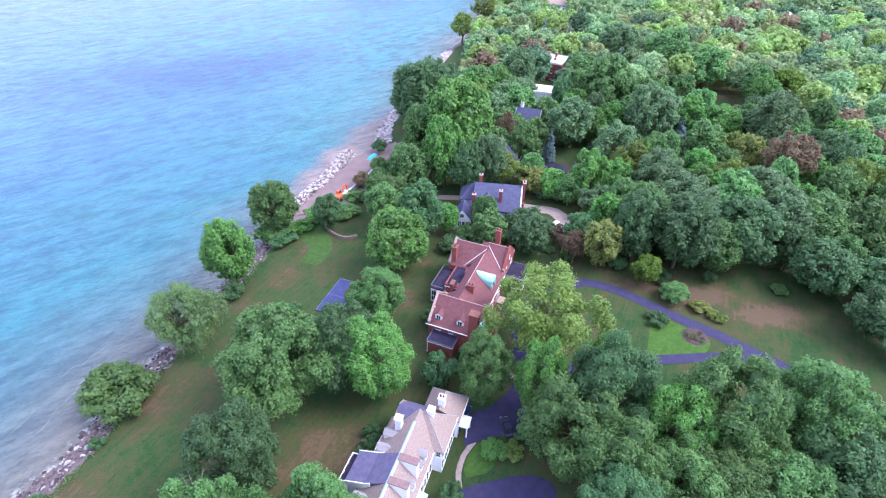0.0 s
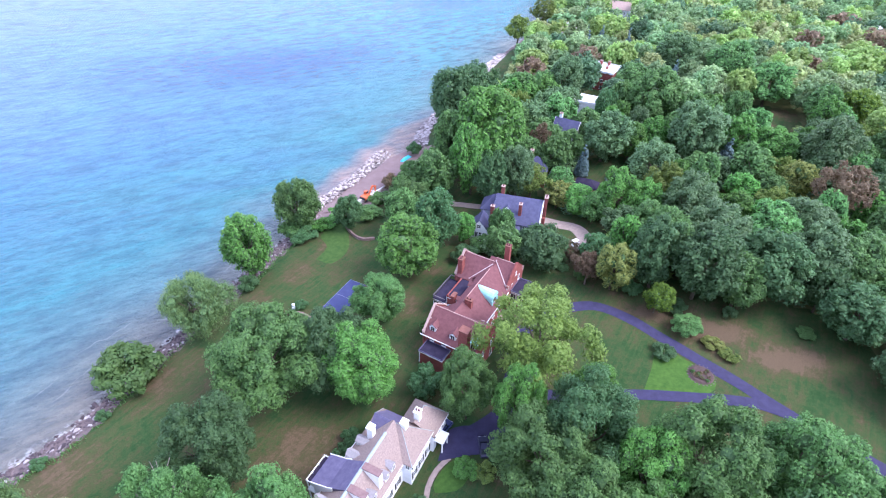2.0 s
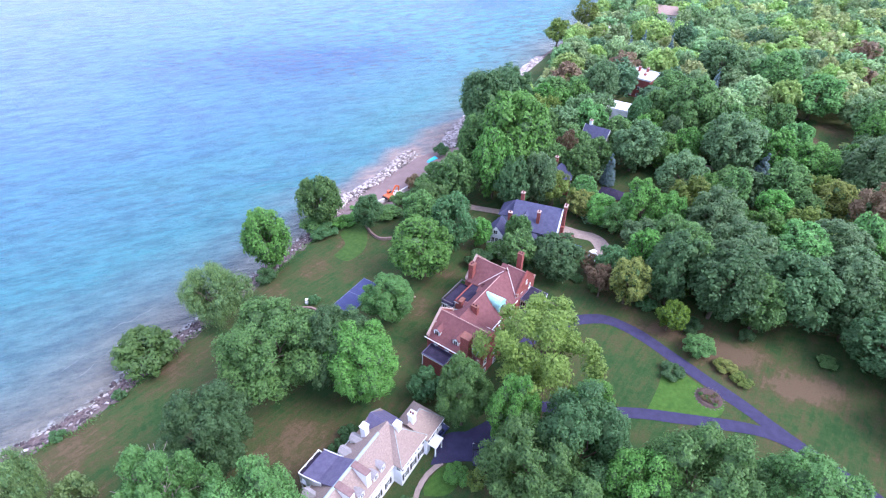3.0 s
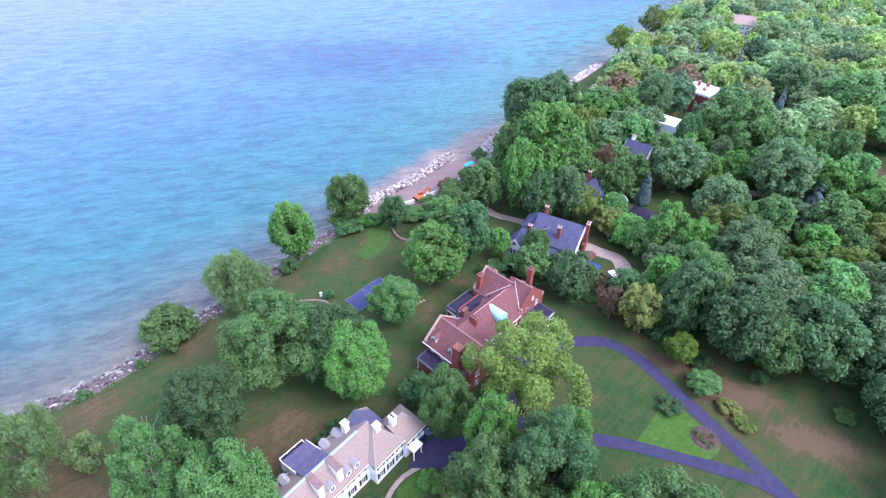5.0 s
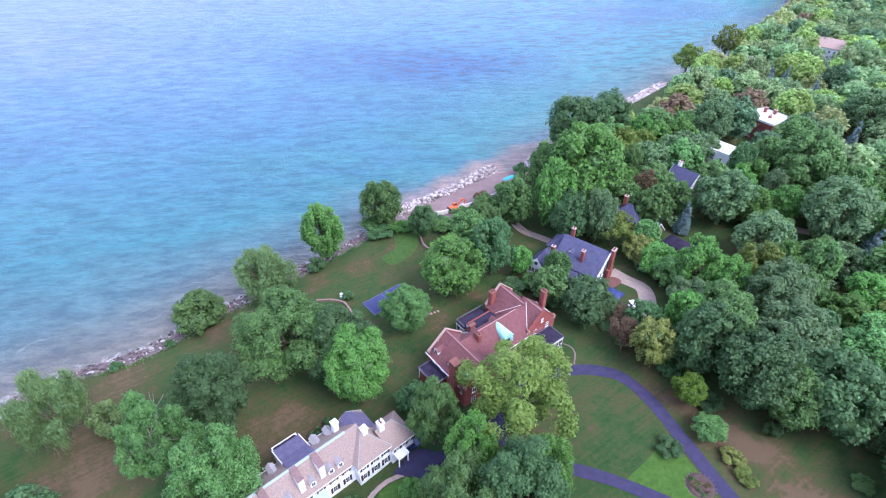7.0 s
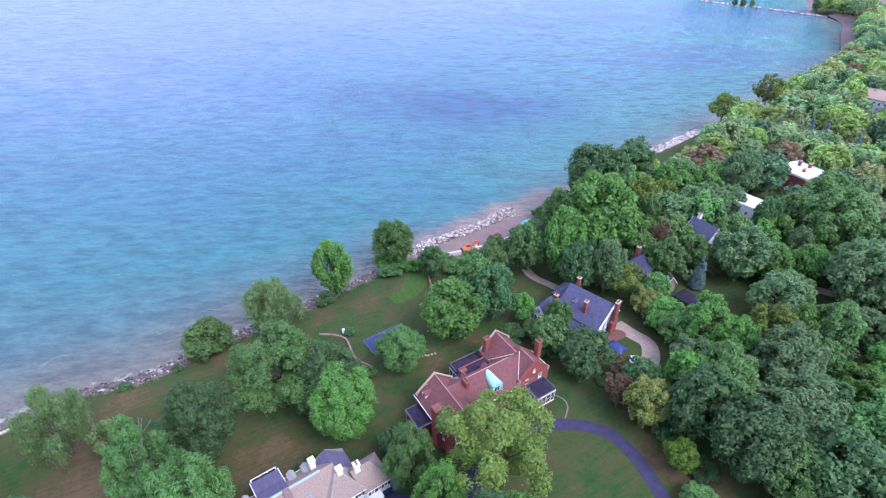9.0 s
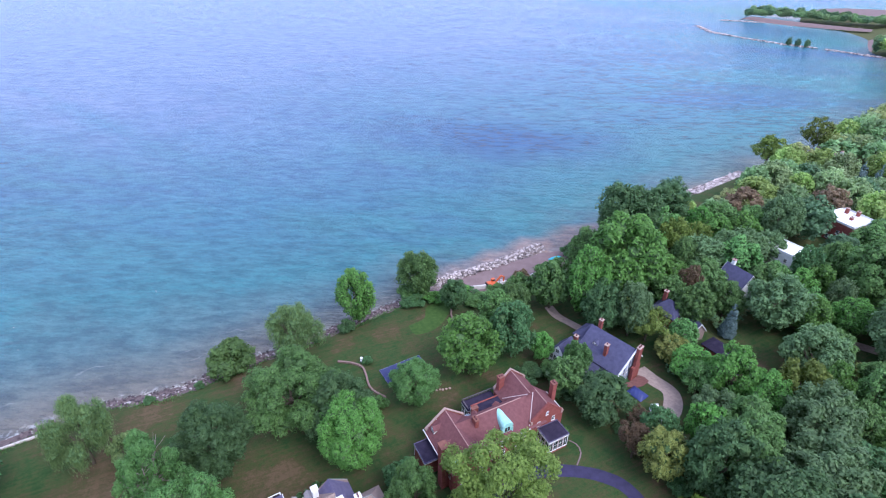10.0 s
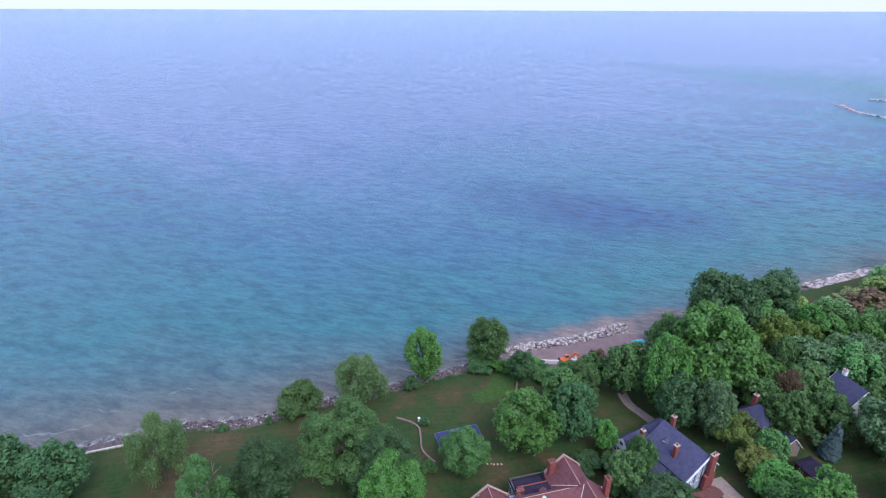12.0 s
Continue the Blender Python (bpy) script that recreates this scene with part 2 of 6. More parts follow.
# ---- mesh helpers ----
def mesh_object(name, verts, faces, material, parent=None, label="", smooth=False):
    me = bpy.data.meshes.new(name)
    me.from_pydata([tuple(v) for v in verts], [], [tuple(f) for f in faces])
    me.materials.append(material)
    if smooth:
        me.shade_smooth()
    ob = new(name, me)
    if parent is not None:
        ob.parent = parent
    if label:
        tagged(ob, label)
    return ob


def part(name, bm, material, parent=None, label="", smooth=False):
    """Links a bmesh as one mesh object, under a thing or a part."""
    me = bpy.data.meshes.new(name)
    bm.normal_update()
    bm.to_mesh(me)
    bm.free()
    me.materials.append(material)
    if smooth:
        me.shade_smooth()
    ob = new(name, me)
    if parent is not None:
        ob.parent = parent
    if label:
        tagged(ob, label)
    return ob


def add_box(bm, x0, y0, z0, x1, y1, z1, bevel=0.0):
    vs = [bm.verts.new(p) for p in ((x0, y0, z0), (x1, y0, z0), (x1, y1, z0), (x0, y1, z0), (x0, y0, z1), (x1, y0, z1), (x1, y1, z1), (x0, y1, z1))]
    fs = [bm.faces.new([vs[i] for i in f]) for f in ((3, 2, 1, 0), (4, 5, 6, 7), (0, 1, 5, 4), (1, 2, 6, 5), (2, 3, 7, 6), (3, 0, 4, 7))]
    if bevel:
        es = {e for f in fs for e in f.edges}
        bmesh.ops.bevel(bm, geom=list(es), offset=bevel, segments=1, affect="EDGES")


def box(name, p, q, material, parent=None, label="", bevel=0.02):
    bm = bmesh.new()
    add_box(bm, *p, *q, bevel)
    return part(name, bm, material, parent, label)


def prism(name, outline, direction, material, parent=None, label=""):
    """A closed solid: an outline of points, pushed along a direction."""
    bm = bmesh.new()
    a = [bm.verts.new(p) for p in outline]
    b = [bm.verts.new(Vector(p) + Vector(direction)) for p in outline]
    n = len(a)
    bm.faces.new(a[::-1])
    bm.faces.new(b)
    for i in range(n):
        bm.faces.new((a[i], a[(i + 1) % n], b[(i + 1) % n], b[i]))
    bmesh.ops.recalc_face_normals(bm, faces=bm.faces)
    return part(name, bm, material, parent, label)


# ---- ground ----
WATER_Z = -5.5
COAST = [(-5000, -2600), (-400, -300), (-100, -140), (15.5, -84.3), (31.5, -79), (46, -73.8), (55.5, -67), (62.5, -63), (70, -61), (80, -58.3),
         (87.5, -55.5), (101, -50.8), (112, -48), (125, -44), (142, -38.5), (146, -32.5), (154, -23), (166, -15.5), (185, -8), (200, -9.5), (215, -10),
         (240, -3), (270, 6), (298, 15), (328, 24), (350, 33), (400, 52), (480, 74), (564, 88), (700, 87), (735, 64), (748, 48), (800, 50),
         (862, 44), (885, 20), (895, -60), (905, -105), (960, -110), (1000, -60), (1200, 100), (5000, 2000)]
COAST_Y, COAST_X = np.array([c[0] for c in COAST], float), np.array([c[1] for c in COAST], float)


def inland(x, y):
    """Metres from the water's edge, positive on land."""
    cx = np.interp(y, COAST_Y, COAST_X)
    slope = (np.interp(y + 8, COAST_Y, COAST_X) - np.interp(y - 8, COAST_Y, COAST_X)) / 16
    return (x - cx) / np.sqrt(1 + slope * slope)


def fill_width(y):
    """How far the sand fill reaches out from the foot of the bank."""
    return np.interp(y, [144, 150, 160, 175, 188, 195, 200], [0, 6, 11, 13.5, 11, 6, 0])


def ground_z(x, y):
    d = inland(x, y)
    z = np.interp(d, [-400, -30, -1, 7, 10, 32, 80, 200, 400], [-16, -8, WATER_Z - 0.25, -2.2, -1.7, 0.0, 1.0, 2.0, 3.0])
    z = z - 1.3 * np.exp(-((x - 6) ** 2 + (y - 52) ** 2) / 16.0 ** 2)
    w = fill_width(y)
    return np.where((w > 0.5) & (d < 1), np.maximum(z, np.interp(d + w, [-3, 0, 30], [WATER_Z - 1.2, WATER_Z + 0.3, -4.6])), z)


def gz(x, y):
    return float(ground_z(np.array(float(x)), np.array(float(y))))


def spaced(lo, hi, step, end_lo, end_hi):
    inner = list(np.arange(lo, hi + 0.01, step))
    s, v = step, hi
    while v < end_hi:
        s *= 1.35
        v = min(v + s, end_hi)
        inner.append(v)
    s, v = step, lo
    while v > end_lo:
        s *= 1.35
        v = max(v - s, end_lo)
        inner.insert(0, v)
    return np.array(inner)


def sheet(name, xs, ys, zfun, material):
    X, Y = np.meshgrid(xs, ys)
    Z = zfun(X, Y)
    nx, ny = len(xs), len(ys)
    idx = np.arange(nx * ny).reshape(ny, nx)
    quads = np.stack([idx[:-1, :-1], idx[:-1, 1:], idx[1:, 1:], idx[1:, :-1]], -1).reshape(-1, 4)
    me = bpy.data.meshes.new(name)
    me.from_pydata(np.stack([X, Y, Z], -1).reshape(-1, 3).tolist(), [], quads.tolist())
    me.materials.append(material)
    me.shade_smooth()
    return new(name, me), X, Y


def rough_ground(X, Y):
    z = ground_z(X, Y)
    return z + 0.12 * np.sin(X * 0.21 + 1.3 * np.sin(Y * 0.13)) * np.sin(Y * 0.17) * (inland(X, Y) > 9)


ground, GX, GY = sheet("ground", spaced(-130, 200, 2.0, -4900, 4900), spaced(-20, 330, 2.0, -900, 4900), rough_ground, GRASS)
DRY = [(-11, 56, 15, 17, 0.92), (-40, 28, 22, 18, 0.9), (-32, 111, 9, 7, 0.85), (-38, 101, 6, 10, 0.85), (-58, 55, 4, 14, 0.5), (59, 104, 10, 4, 1.1), (75, 99, 12, 5, 1.15), (90, 92, 13, 7, 1.15), (52, 82, 6, 4, 0.35), (47, 93, 5, 3, 0.3), (-57, 50, 8, 18, 0.8), (-51, 72, 7, 16, 0.8),
       (1, 100, 5, 8, 0.8), (6, 115, 5, 5, 0.9), (-26, 122, 5, 6, 0.5), (98, 80, 10, 8, 0.5), (62, 163, 9, 8, 0.9), (130, 225, 14, 12, 1.0), (150, 240, 12, 10, 1.0)]      # x, y, half sizes, how dry
dry = np.full(GX.shape, 0.45)
for dx, dy, da, db, dv in DRY:
    dry = np.maximum(dry, dv * np.exp(-((GX - dx) / da) ** 2 - ((GY - dy) / db) ** 2))
ground.data.attributes.new("dry", "FLOAT", "POINT").data.foreach_set("value", dry.ravel().astype(np.float32))
tagged(ground, "mown lawn with green and dry brown patches", "lawn", kind="structure")
water, WX, WY = sheet("water", spaced(-260, 120, 3.0, -30000, 1500), spaced(-60, 420, 3.0, -900, 30000), lambda X, Y: X * 0 + WATER_Z, WATER)
tagged(water, "rippled turquoise and blue lake, muddy along the shore", "water", kind="structure")
water.data.attributes.new("off_shore", "FLOAT", "POINT").data.foreach_set("value", (np.maximum(0, -inland(WX, WY) - 0.85 * fill_width(WY)) * np.interp(WY, [30, 80, 120, 145, 300], [0.85, 1.0, 1.5, 2.0, 1.6])).ravel().astype(np.float32))
SILTY = np.interp(WY, [140, 150, 170, 195, 215, 235], [3, 10, 14, 20, 16, 2]) + 0.85 * fill_width(WY)
water.data.attributes.new("silt", "FLOAT", "POINT").data.foreach_set("value", np.where((WY > 140) & (WY < 236), np.clip((SILTY + inland(WX, WY)) / 6, 0, 1), 0).ravel().astype(np.float32))


# ---- trees ----
def crown_points(kind, rng):
    """Lobes of a crown of height 1 and radius 1 (x, y, z, r): z from 0 at the ground to 1 at the top."""
    lobes = []
    if kind == "spruce":
        for i in range(11):
            z = 0.08 + 0.085 * i
            r = 0.95 * (1 - z) + 0.05
            n = max(1, int(9 * r))
            for j in range(n):
                a = 6.283 * (j + rng.random()) / n
                lobes.append((0.62 * r * math.cos(a), 0.62 * r * math.sin(a), z, 0.3 * r + 0.08))
        return lobes
    n, low, high, lump = {"oak": (34, 0.13, 0.87, 0.34), "maple": (32, 0.14, 0.88, 0.34), "bright": (34, 0.12, 0.89, 0.33), "locust": (30, 0.28, 0.9, 0.24), "willow": (26, 0.18, 0.86, 0.34),
                          "shrub": (12, 0.16, 0.74, 0.42), "dead": (13, 0.2, 0.8, 0.34)}[kind]
    lean = rng.uniform(-0.2, 0.2), rng.uniform(-0.2, 0.2)
    for i in range(n):
        s = 1 - 2 * (i + 0.5) / n
        a = 2.39996 * i + rng.uniform(-0.5, 0.5)
        ring = math.sqrt(max(0.02, 1 - s * s))
        reach = rng.uniform(0.6, 0.76) if kind not in ("locust", "willow", "dead") else rng.uniform(0.55, 0.82) if kind == "willow" else rng.uniform(0.35, 1.0)
        mid, half = (low + high) / 2, (high - low) / 2
        z = mid + half * s * rng.uniform(0.8, 1.0) + (0.07 if s < -0.2 else 0)
        x, y, r = reach * ring * math.cos(a) + lean[0] * z, reach * ring * math.sin(a) + lean[1] * z, lump * rng.uniform(0.7, 1.15)
        lobes.append((x, y, z, r * 0.8))
        for j in range(10):                                # smaller tufts over each bough
            d = Vector((rng.gauss(0, 1) + x, rng.gauss(0, 1) + y, rng.gauss(0, 1) + 0.5 + (z - mid))).normalized()
            lobes.append((x + d.x * r * 0.74, y + d.y * r * 0.74, z + d.z * r * 0.36, r * rng.uniform(0.24, 0.44)))
    return lobes


def crown_mesh(name, kind, leaves, leaf, radius, height, seed):
    """A crown of many single leaf sprays over lobes, with a dense dark heart, for inner shade, in each lobe."""
    rng = random.Random(seed)
    rg = np.random.default_rng(seed)
    lobes = np.array(crown_points(kind, rng))
    C = lobes[:, :3] * (radius, radius, height)
    R = lobes[:, 3] * radius
    big = R > (0.2 if kind != "spruce" else 9) * radius
    share = R ** 2 * np.where(big, 0.35, 1.0)
    share /= share.sum()
    which = rg.choice(len(R), leaves, p=share)
    n = rg.normal(size=(leaves, 3))
    n[:, 2] += 0.4
    n /= np.linalg.norm(n, axis=1)[:, None]
    flat = np.array((1, 1, min(1.0, 0.75 * height / (2 * radius) + 0.35)))
    lump = 1 + rg.normal(0, {"locust": 0.3, "willow": 0.28}.get(kind, 0.15), leaves)
    pos = C[which] + n * flat * (R[which] * lump)[:, None]
    if kind == "willow":
        pos[:, 2] -= rg.random(leaves) ** 2 * 0.22 * height * np.clip(np.hypot(pos[:, 0], pos[:, 1]) / radius, 0, 1)
    # leaves hidden deep inside other lobes are dropped
    keep = np.ones(leaves, bool)
    for c, r in zip(C, R):
        keep &= np.linalg.norm((pos - c) / flat, axis=1) > r * 0.6
    keep &= pos[:, 2] > 0.06 * height
    pos, n = pos[keep], n[keep]
    m = len(pos)
    face = n * 0.9 + rg.normal(0, 0.36, (m, 3)) + (0, 0, 0.35)
    face /= np.linalg.norm(face, axis=1)[:, None]
    side = np.cross(face, rg.normal(size=(m, 3)))
    side /= np.linalg.norm(side, axis=1)[:, None]
    along = np.cross(face, side)
    size = leaf * rg.uniform(0.6, 1.35, m)[:, None]
    if kind == "willow":
        along = along * 0.4 + np.array((0, 0, -1.0))
        L, W = size * 1.5, size * 0.32
    elif kind == "spruce":
        L, W = size * 1.0, size * 0.35
    else:
        L, W = size * 0.9, size * 0.62
    turn = rg.uniform(-0.6, 0.6, (m, 1))
    spray = np.stack([pos - along * L * 0.7 + side * W * (1 + turn), pos - along * L * 0.7 - side * W * (1 - turn), pos + along * L], 1).reshape(-1, 3)
    verts = [spray]
    q = np.arange(m * 3).reshape(-1, 3)
    faces = q.tolist()
    base = m * 3
    ico = bmesh.new()
    bmesh.ops.create_icosphere(ico, subdivisions=1, radius=1)
    ball = np.array([v.co[:] for v in ico.verts])
    btri = [[v.index for v in f.verts] for f in ico.faces]
    ico.free()
    octa = np.array([(1, 0, 0), (0, 1, 0), (-1, 0, 0), (0, -1, 0), (0, 0, 1), (0, 0, -1)], float)
    otri = [[0, 1, 4], [1, 2, 4], [2, 3, 4], [3, 0, 4], [1, 0, 5], [2, 1, 5], [3, 2, 5], [0, 3, 5]]
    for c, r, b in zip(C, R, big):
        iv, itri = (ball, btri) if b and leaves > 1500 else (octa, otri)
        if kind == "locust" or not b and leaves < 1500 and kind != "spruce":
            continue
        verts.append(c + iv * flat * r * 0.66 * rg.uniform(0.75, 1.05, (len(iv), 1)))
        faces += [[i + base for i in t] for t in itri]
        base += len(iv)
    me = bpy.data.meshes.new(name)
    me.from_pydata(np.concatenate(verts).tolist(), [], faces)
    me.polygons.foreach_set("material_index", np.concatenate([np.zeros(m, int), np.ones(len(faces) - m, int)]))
    return me


def limb(bm, a, b, ra, rb, sides=7, bend=0.0, rng=random):
    """A tapered, slightly bent limb from a to b."""
    a, b = Vector(a), Vector(b)
    axis = (b - a)
    up = Vector((0, 0, 1)) if abs(axis.normalized().z) < 0.9 else Vector((1, 0, 0))
    s = axis.cross(up).normalized()
    t = axis.cross(s).normalized()
    rings = []
    for k in range(4):
        f = k / 3
        c = a.lerp(b, f) + (s * rng.uniform(-1, 1) + t * rng.uniform(-1, 1)) * bend * math.sin(math.pi * f)
        r = ra + (rb - ra) * f
        rings.append([bm.verts.new(c + (s * math.cos(6.283 * i / sides) + t * math.sin(6.283 * i / sides)) * r) for i in range(sides)])
    for p, q in zip(rings, rings[1:]):
        for i in range(sides):
            bm.faces.new((p[i], p[(i + 1) % sides], q[(i + 1) % sides], q[i]))
    bm.faces.new(rings[-1])
    return b


def trunk_mesh(name, kind, radius, height, seed):
    rng = random.Random(seed)
    bm = bmesh.new()
    thick = 0.028 * height if kind != "shrub" else 0.02 * height
    top = height * (0.9 if kind == "spruce" else 0.45)
    limb(bm, (0, 0, -0.4), (0, 0, top), thick, thick * (0.15 if kind == "spruce" else 0.6), 9, 0.02 * height, rng)
    if kind != "spruce":
        for i in range(7 if kind != "dead" else 16):
            a = 6.283 * (i + rng.random()) / 7
            z = height * rng.uniform(0.25, 0.45)
            out = radius * (rng.uniform(0.3, 0.5) if kind != "dead" else rng.uniform(0.4, 0.75))
            e = limb(bm, (0, 0, z), (out * math.cos(a), out * math.sin(a), height * (rng.uniform(0.5, 0.68) if kind != "dead" else rng.uniform(0.55, 0.78))), thick * 0.45, thick * 0.12, 6, 0.03 * height, rng)
            if kind == "dead":
                for _ in range(4):
                    limb(bm, e.lerp(Vector((0, 0, z)), rng.uniform(0.1, 0.5)), e + Vector((rng.uniform(-1, 1), rng.uniform(-1, 1), rng.uniform(-0.5, 0.4))) * radius * 0.22, thick * 0.12, 0.03, 5, 0.1, rng)
    me = bpy.data.meshes.new(name)
    bm.to_mesh(me)
    bm.free()
    me.shade_smooth()
    return me


PROTO = {}
WORDS = {"maple": "full-crowned green maple tree in leaf", "oak": "broad dark green oak tree in leaf", "bright": "bright green leafy tree with a dense crown",
         "locust": "pale yellow-green tree with an open feathery crown", "willow": "pale green willow tree with drooping branches",
         "yellow": "green tree turning golden yellow in late summer", "brown": "tree with thin reddish brown foliage", "spruce": "blue-grey conical spruce tree", "lime": "lime-green tree with a rounded crown",
         "linden": "full round mid-green linden tree in leaf", "ash": "broad grey-green ash tree in leaf"}


def tree(x, y, top, r, kind="maple", variant=0, detail=1.0, shape="", label="", name="tree", category="tree", base=None):
    """A tree whose trunk stands at x, y and whose highest leaves reach z = top; r: the crown's radius."""
    shape = shape or {"yellow": "maple", "brown": "locust", "lime": "maple", "willow": "willow" if x < 0 else "maple", "linden": "maple", "ash": "oak"}.get(kind, kind)
    z = gz(x, y) if base is None else base
    h = max(1.2, top - z)
    if detail == 1.0 and (y > 101 or abs(x) > 66) and y > 60:
        detail = 0.7
    key = (kind, shape, variant % 3, detail)
    if key not in PROTO:
        seed = sum(map(ord, kind + shape)) * 7 + variant % 3 * 101 + int(detail * 10)
        count, size = {1.0: (34000, 0.185), 0.7: (10500, 0.34), 0.5: (4500, 0.5)}[detail]
        if shape == "locust":
            count = int(count * 0.8)
        if shape == "shrub":
            count, size = 4500, 0.19
        ref_r, ref_h = (6.5, 15.0) if shape != "shrub" else (2.5, 3.5)
        if shape == "spruce":
            ref_r, ref_h = 3.2, 13.0
        crown = crown_mesh("crown", shape, count, size, ref_r, ref_h, seed)
        crown.materials.append(LEAF[kind])
        crown.materials.append(INNER_SHADE)
        trunk = trunk_mesh("trunk", shape, ref_r, ref_h, seed)
        trunk.materials.append(BARK if shape != "dead" else DEADWOOD)
        PROTO[key] = (crown, trunk, ref_r, ref_h)
    crown, trunk, ref_r, ref_h = PROTO[key]
    root = new(name)
    rnd = random.Random(int(x * 131 + y * 17))
    root.matrix_world = Matrix.LocRotScale((x, y, z), Euler((0, 0, rnd.uniform(0, 6.283))), (r / ref_r, r / ref_r * rnd.uniform(0.9, 1.1), h / ref_h))
    for n, me in (("trunk", trunk), ("crown", crown)):
        new(n, me).parent = root
    tagged(root, label or WORDS.get(kind, "leafy green tree"), category)
    return root


def shrub(x, y, top, r, kind="maple", variant=0, label="rounded green garden shrub on the lawn"):
    return tree(x, y, top, r, kind, variant, 1.0, "shrub", label, "shrub", "shrub")


# trees along the shore, then the near estate
tree(-48.0, 89.0, 14.0, 8.0, "willow", 0, label="pale green willow leaning over the rocky shore")
shrub(-56.5, 73.0, 5.5, 7.3, "maple", 0, label="large dense willow bush on the shore rocks")
tree(-43.6, 111.5, 17.0, 6.4, "bright", 1)
tree(-37.5, 134.0, 15.5, 7.0, "maple", 1)
tree(-22.0, 133.0, 11.0, 4.4, "oak", 1)
tree(0.0, 113.0, 18.5, 9.0, "bright", 2)
tree(-5.2, 95.0, 14.5, 7.0, "maple", 1)
tree(-3.5, 73.5, 19.5, 8.4, "bright", 1)
tree(-23.0, 70.5, 23.0, 10.6, "maple", 2)
tree(-12.0, 75.0, 20.5, 7.8, "oak", 2)
tree(-25.8, 51.0, 21.0, 8.3, "oak", 0)
tree(-52.0, 34.5, 19.0, 7.6, "willow", 1)
tree(-24.5, 37.5, 27.0, 6.8, "maple", 0, shape="dead", label="half-bare tree with grey dead limbs showing")
tree(-11.0, 38.5, 23.5, 8.3, "maple", 2)
tree(17.0, 69.0, 20.0, 5.8, "maple", 1)
tree(31.2, 79.5, 24.5, 11.8, "locust", 0)
tree(26.5, 64.5, 22.0, 5.0, "bright", 2)
tree(38.5, 60.0, 25.0, 8.6, "oak", 0)
tree(30.5, 55.0, 22.5, 8.6, "maple", 2)
tree(47.0, 53.0, 23.5, 7.0, "bright", 0)
tree(56.0, 54.5, 27.8, 9.4, "maple", 2)
tree(72.0, 56.5, 25.2, 9.6, "maple", 2, shape="bright", label="grey-green feathery tree beside the drive")
tree(35.5, 47.5, 21.5, 7.5, "maple", 1)
tree(40.2, 67.0, 19.5, 5.8, "bright", 1)
tree(53.0, 43.5, 20.0, 7.8, "maple", 0)
tree(45.5, 44.0, 19.5, 6.8, "linden", 1)
tree(60.5, 43.0, 19.5, 8.0, "maple", 1)
tree(34.5, 40.5, 20.5, 7.0, "oak", 1)
tree(71.0, 44.0, 18.5, 8.0, "oak", 2)
tree(108.0, 85.0, 15.5, 7.4, "oak", 1)
tree(110.0, 76.0, 13.5, 6.4, "ash", 0)
shrub(8.5, 74.5, 7.5, 4.0, "oak", 0, "dark evergreen shrub beside the brick house")
tree(61.8, 104.4, 10.6, 3.8, "lime", 1, label="young lime-green tree at the wood's edge")
tree(67.8, 98.2, 6.0, 3.6, "linden", 2, label="small rounded tree beside the curved drive")
shrub(61.0, 90.3, 3.4, 2.6, "oak", 1)
shrub(75.6, 91.4, 3.2, 2.4, "locust", 0, "yellow-green shrub beside the curved drive")
shrub(73.0, 94.0, 3.6, 2.6, "yellow", 1, "yellow-green shrub beside the curved drive")
tree(52.3, 112.0, 16.4, 5.2, "yellow", 0)
tree(46.0, 113.5, 11.5, 4.2, "brown", 0, label="small tree with brown and green leaves")
tree(35.5, 120.0, 13.0, 7.2, "oak", 1, label="dense dark green round tree")
tree(43.0, 122.5, 7.5, 3.2, "brown", 1)
tree(41.5, 151.5, 10.0, 5.0, "yellow", 1)
tree(49.0, 149.0, 10.5, 6.5, "bright", 2)
tree(33.5, 156.5, 13.0, 6.2, "locust", 1)
tree(42.5, 158.5, 11.5, 4.6, "linden", 1)
tree(23.6, 129.2, 13.5, 3.7, "maple", 1, label="slender tree in front of the slate-roofed house")
tree(12.8, 129.5, 10.5, 3.8, "bright", 0)
shrub(14.0, 121.0, 5.0, 4.0, "oak", 1, "dark shrub between two gardens")
shrub(24.5, 121.5, 5.5, 4.5, "oak", 2, "dark shrub between two gardens")
shrub(19.5, 125.5, 5.5, 3.8, "maple", 0, "green shrub between two gardens")
tree(5.5, 125.0, 20.0, 6.5, "oak", 2, label="tall tree with a bare pale trunk")
tree(-4.6, 133.0, 15.5, 5.8, "linden", 0)
tree(-3.0, 140.0, 13.0, 6.0, "maple", 0)
tree(-7.0, 150.0, 10.0, 5.4, "maple", 1)
tree(18.6, 174.0, 31.5, 13.4, "bright", 0, label="very tall broad light green tree")
tree(13.5, 158.0, 25.0, 7.8, "bright", 2)
tree(21.0, 152.5, 18.5, 7.0, "oak", 1)
tree(7.0, 172.0, 24.0, 8.5, "maple", 1)
tree(28.2, 155.5, 20.3, 6.0, "ash", 2)
tree(51.8, 143.2, 12.0, 4.4, "linden", 2)
tree(5.5, 205.0, 28.5, 12.6, "oak", 0, label="tall dark tree by the lake bank")
tree(14.0, 226.0, 21.0, 9.5, "oak", 1)
tree(37.5, 181.5, 16.5, 3.8, "brown", 0)
tree(60.5, 186.0, 20.6, 10.0, "ash", 0, label="broad grey-green tree in the wood")
tree(70.5, 187.5, 16.0, 6.0, "bright", 1)
tree(79.0, 195.5, 15.5, 6.5, "bright", 2)
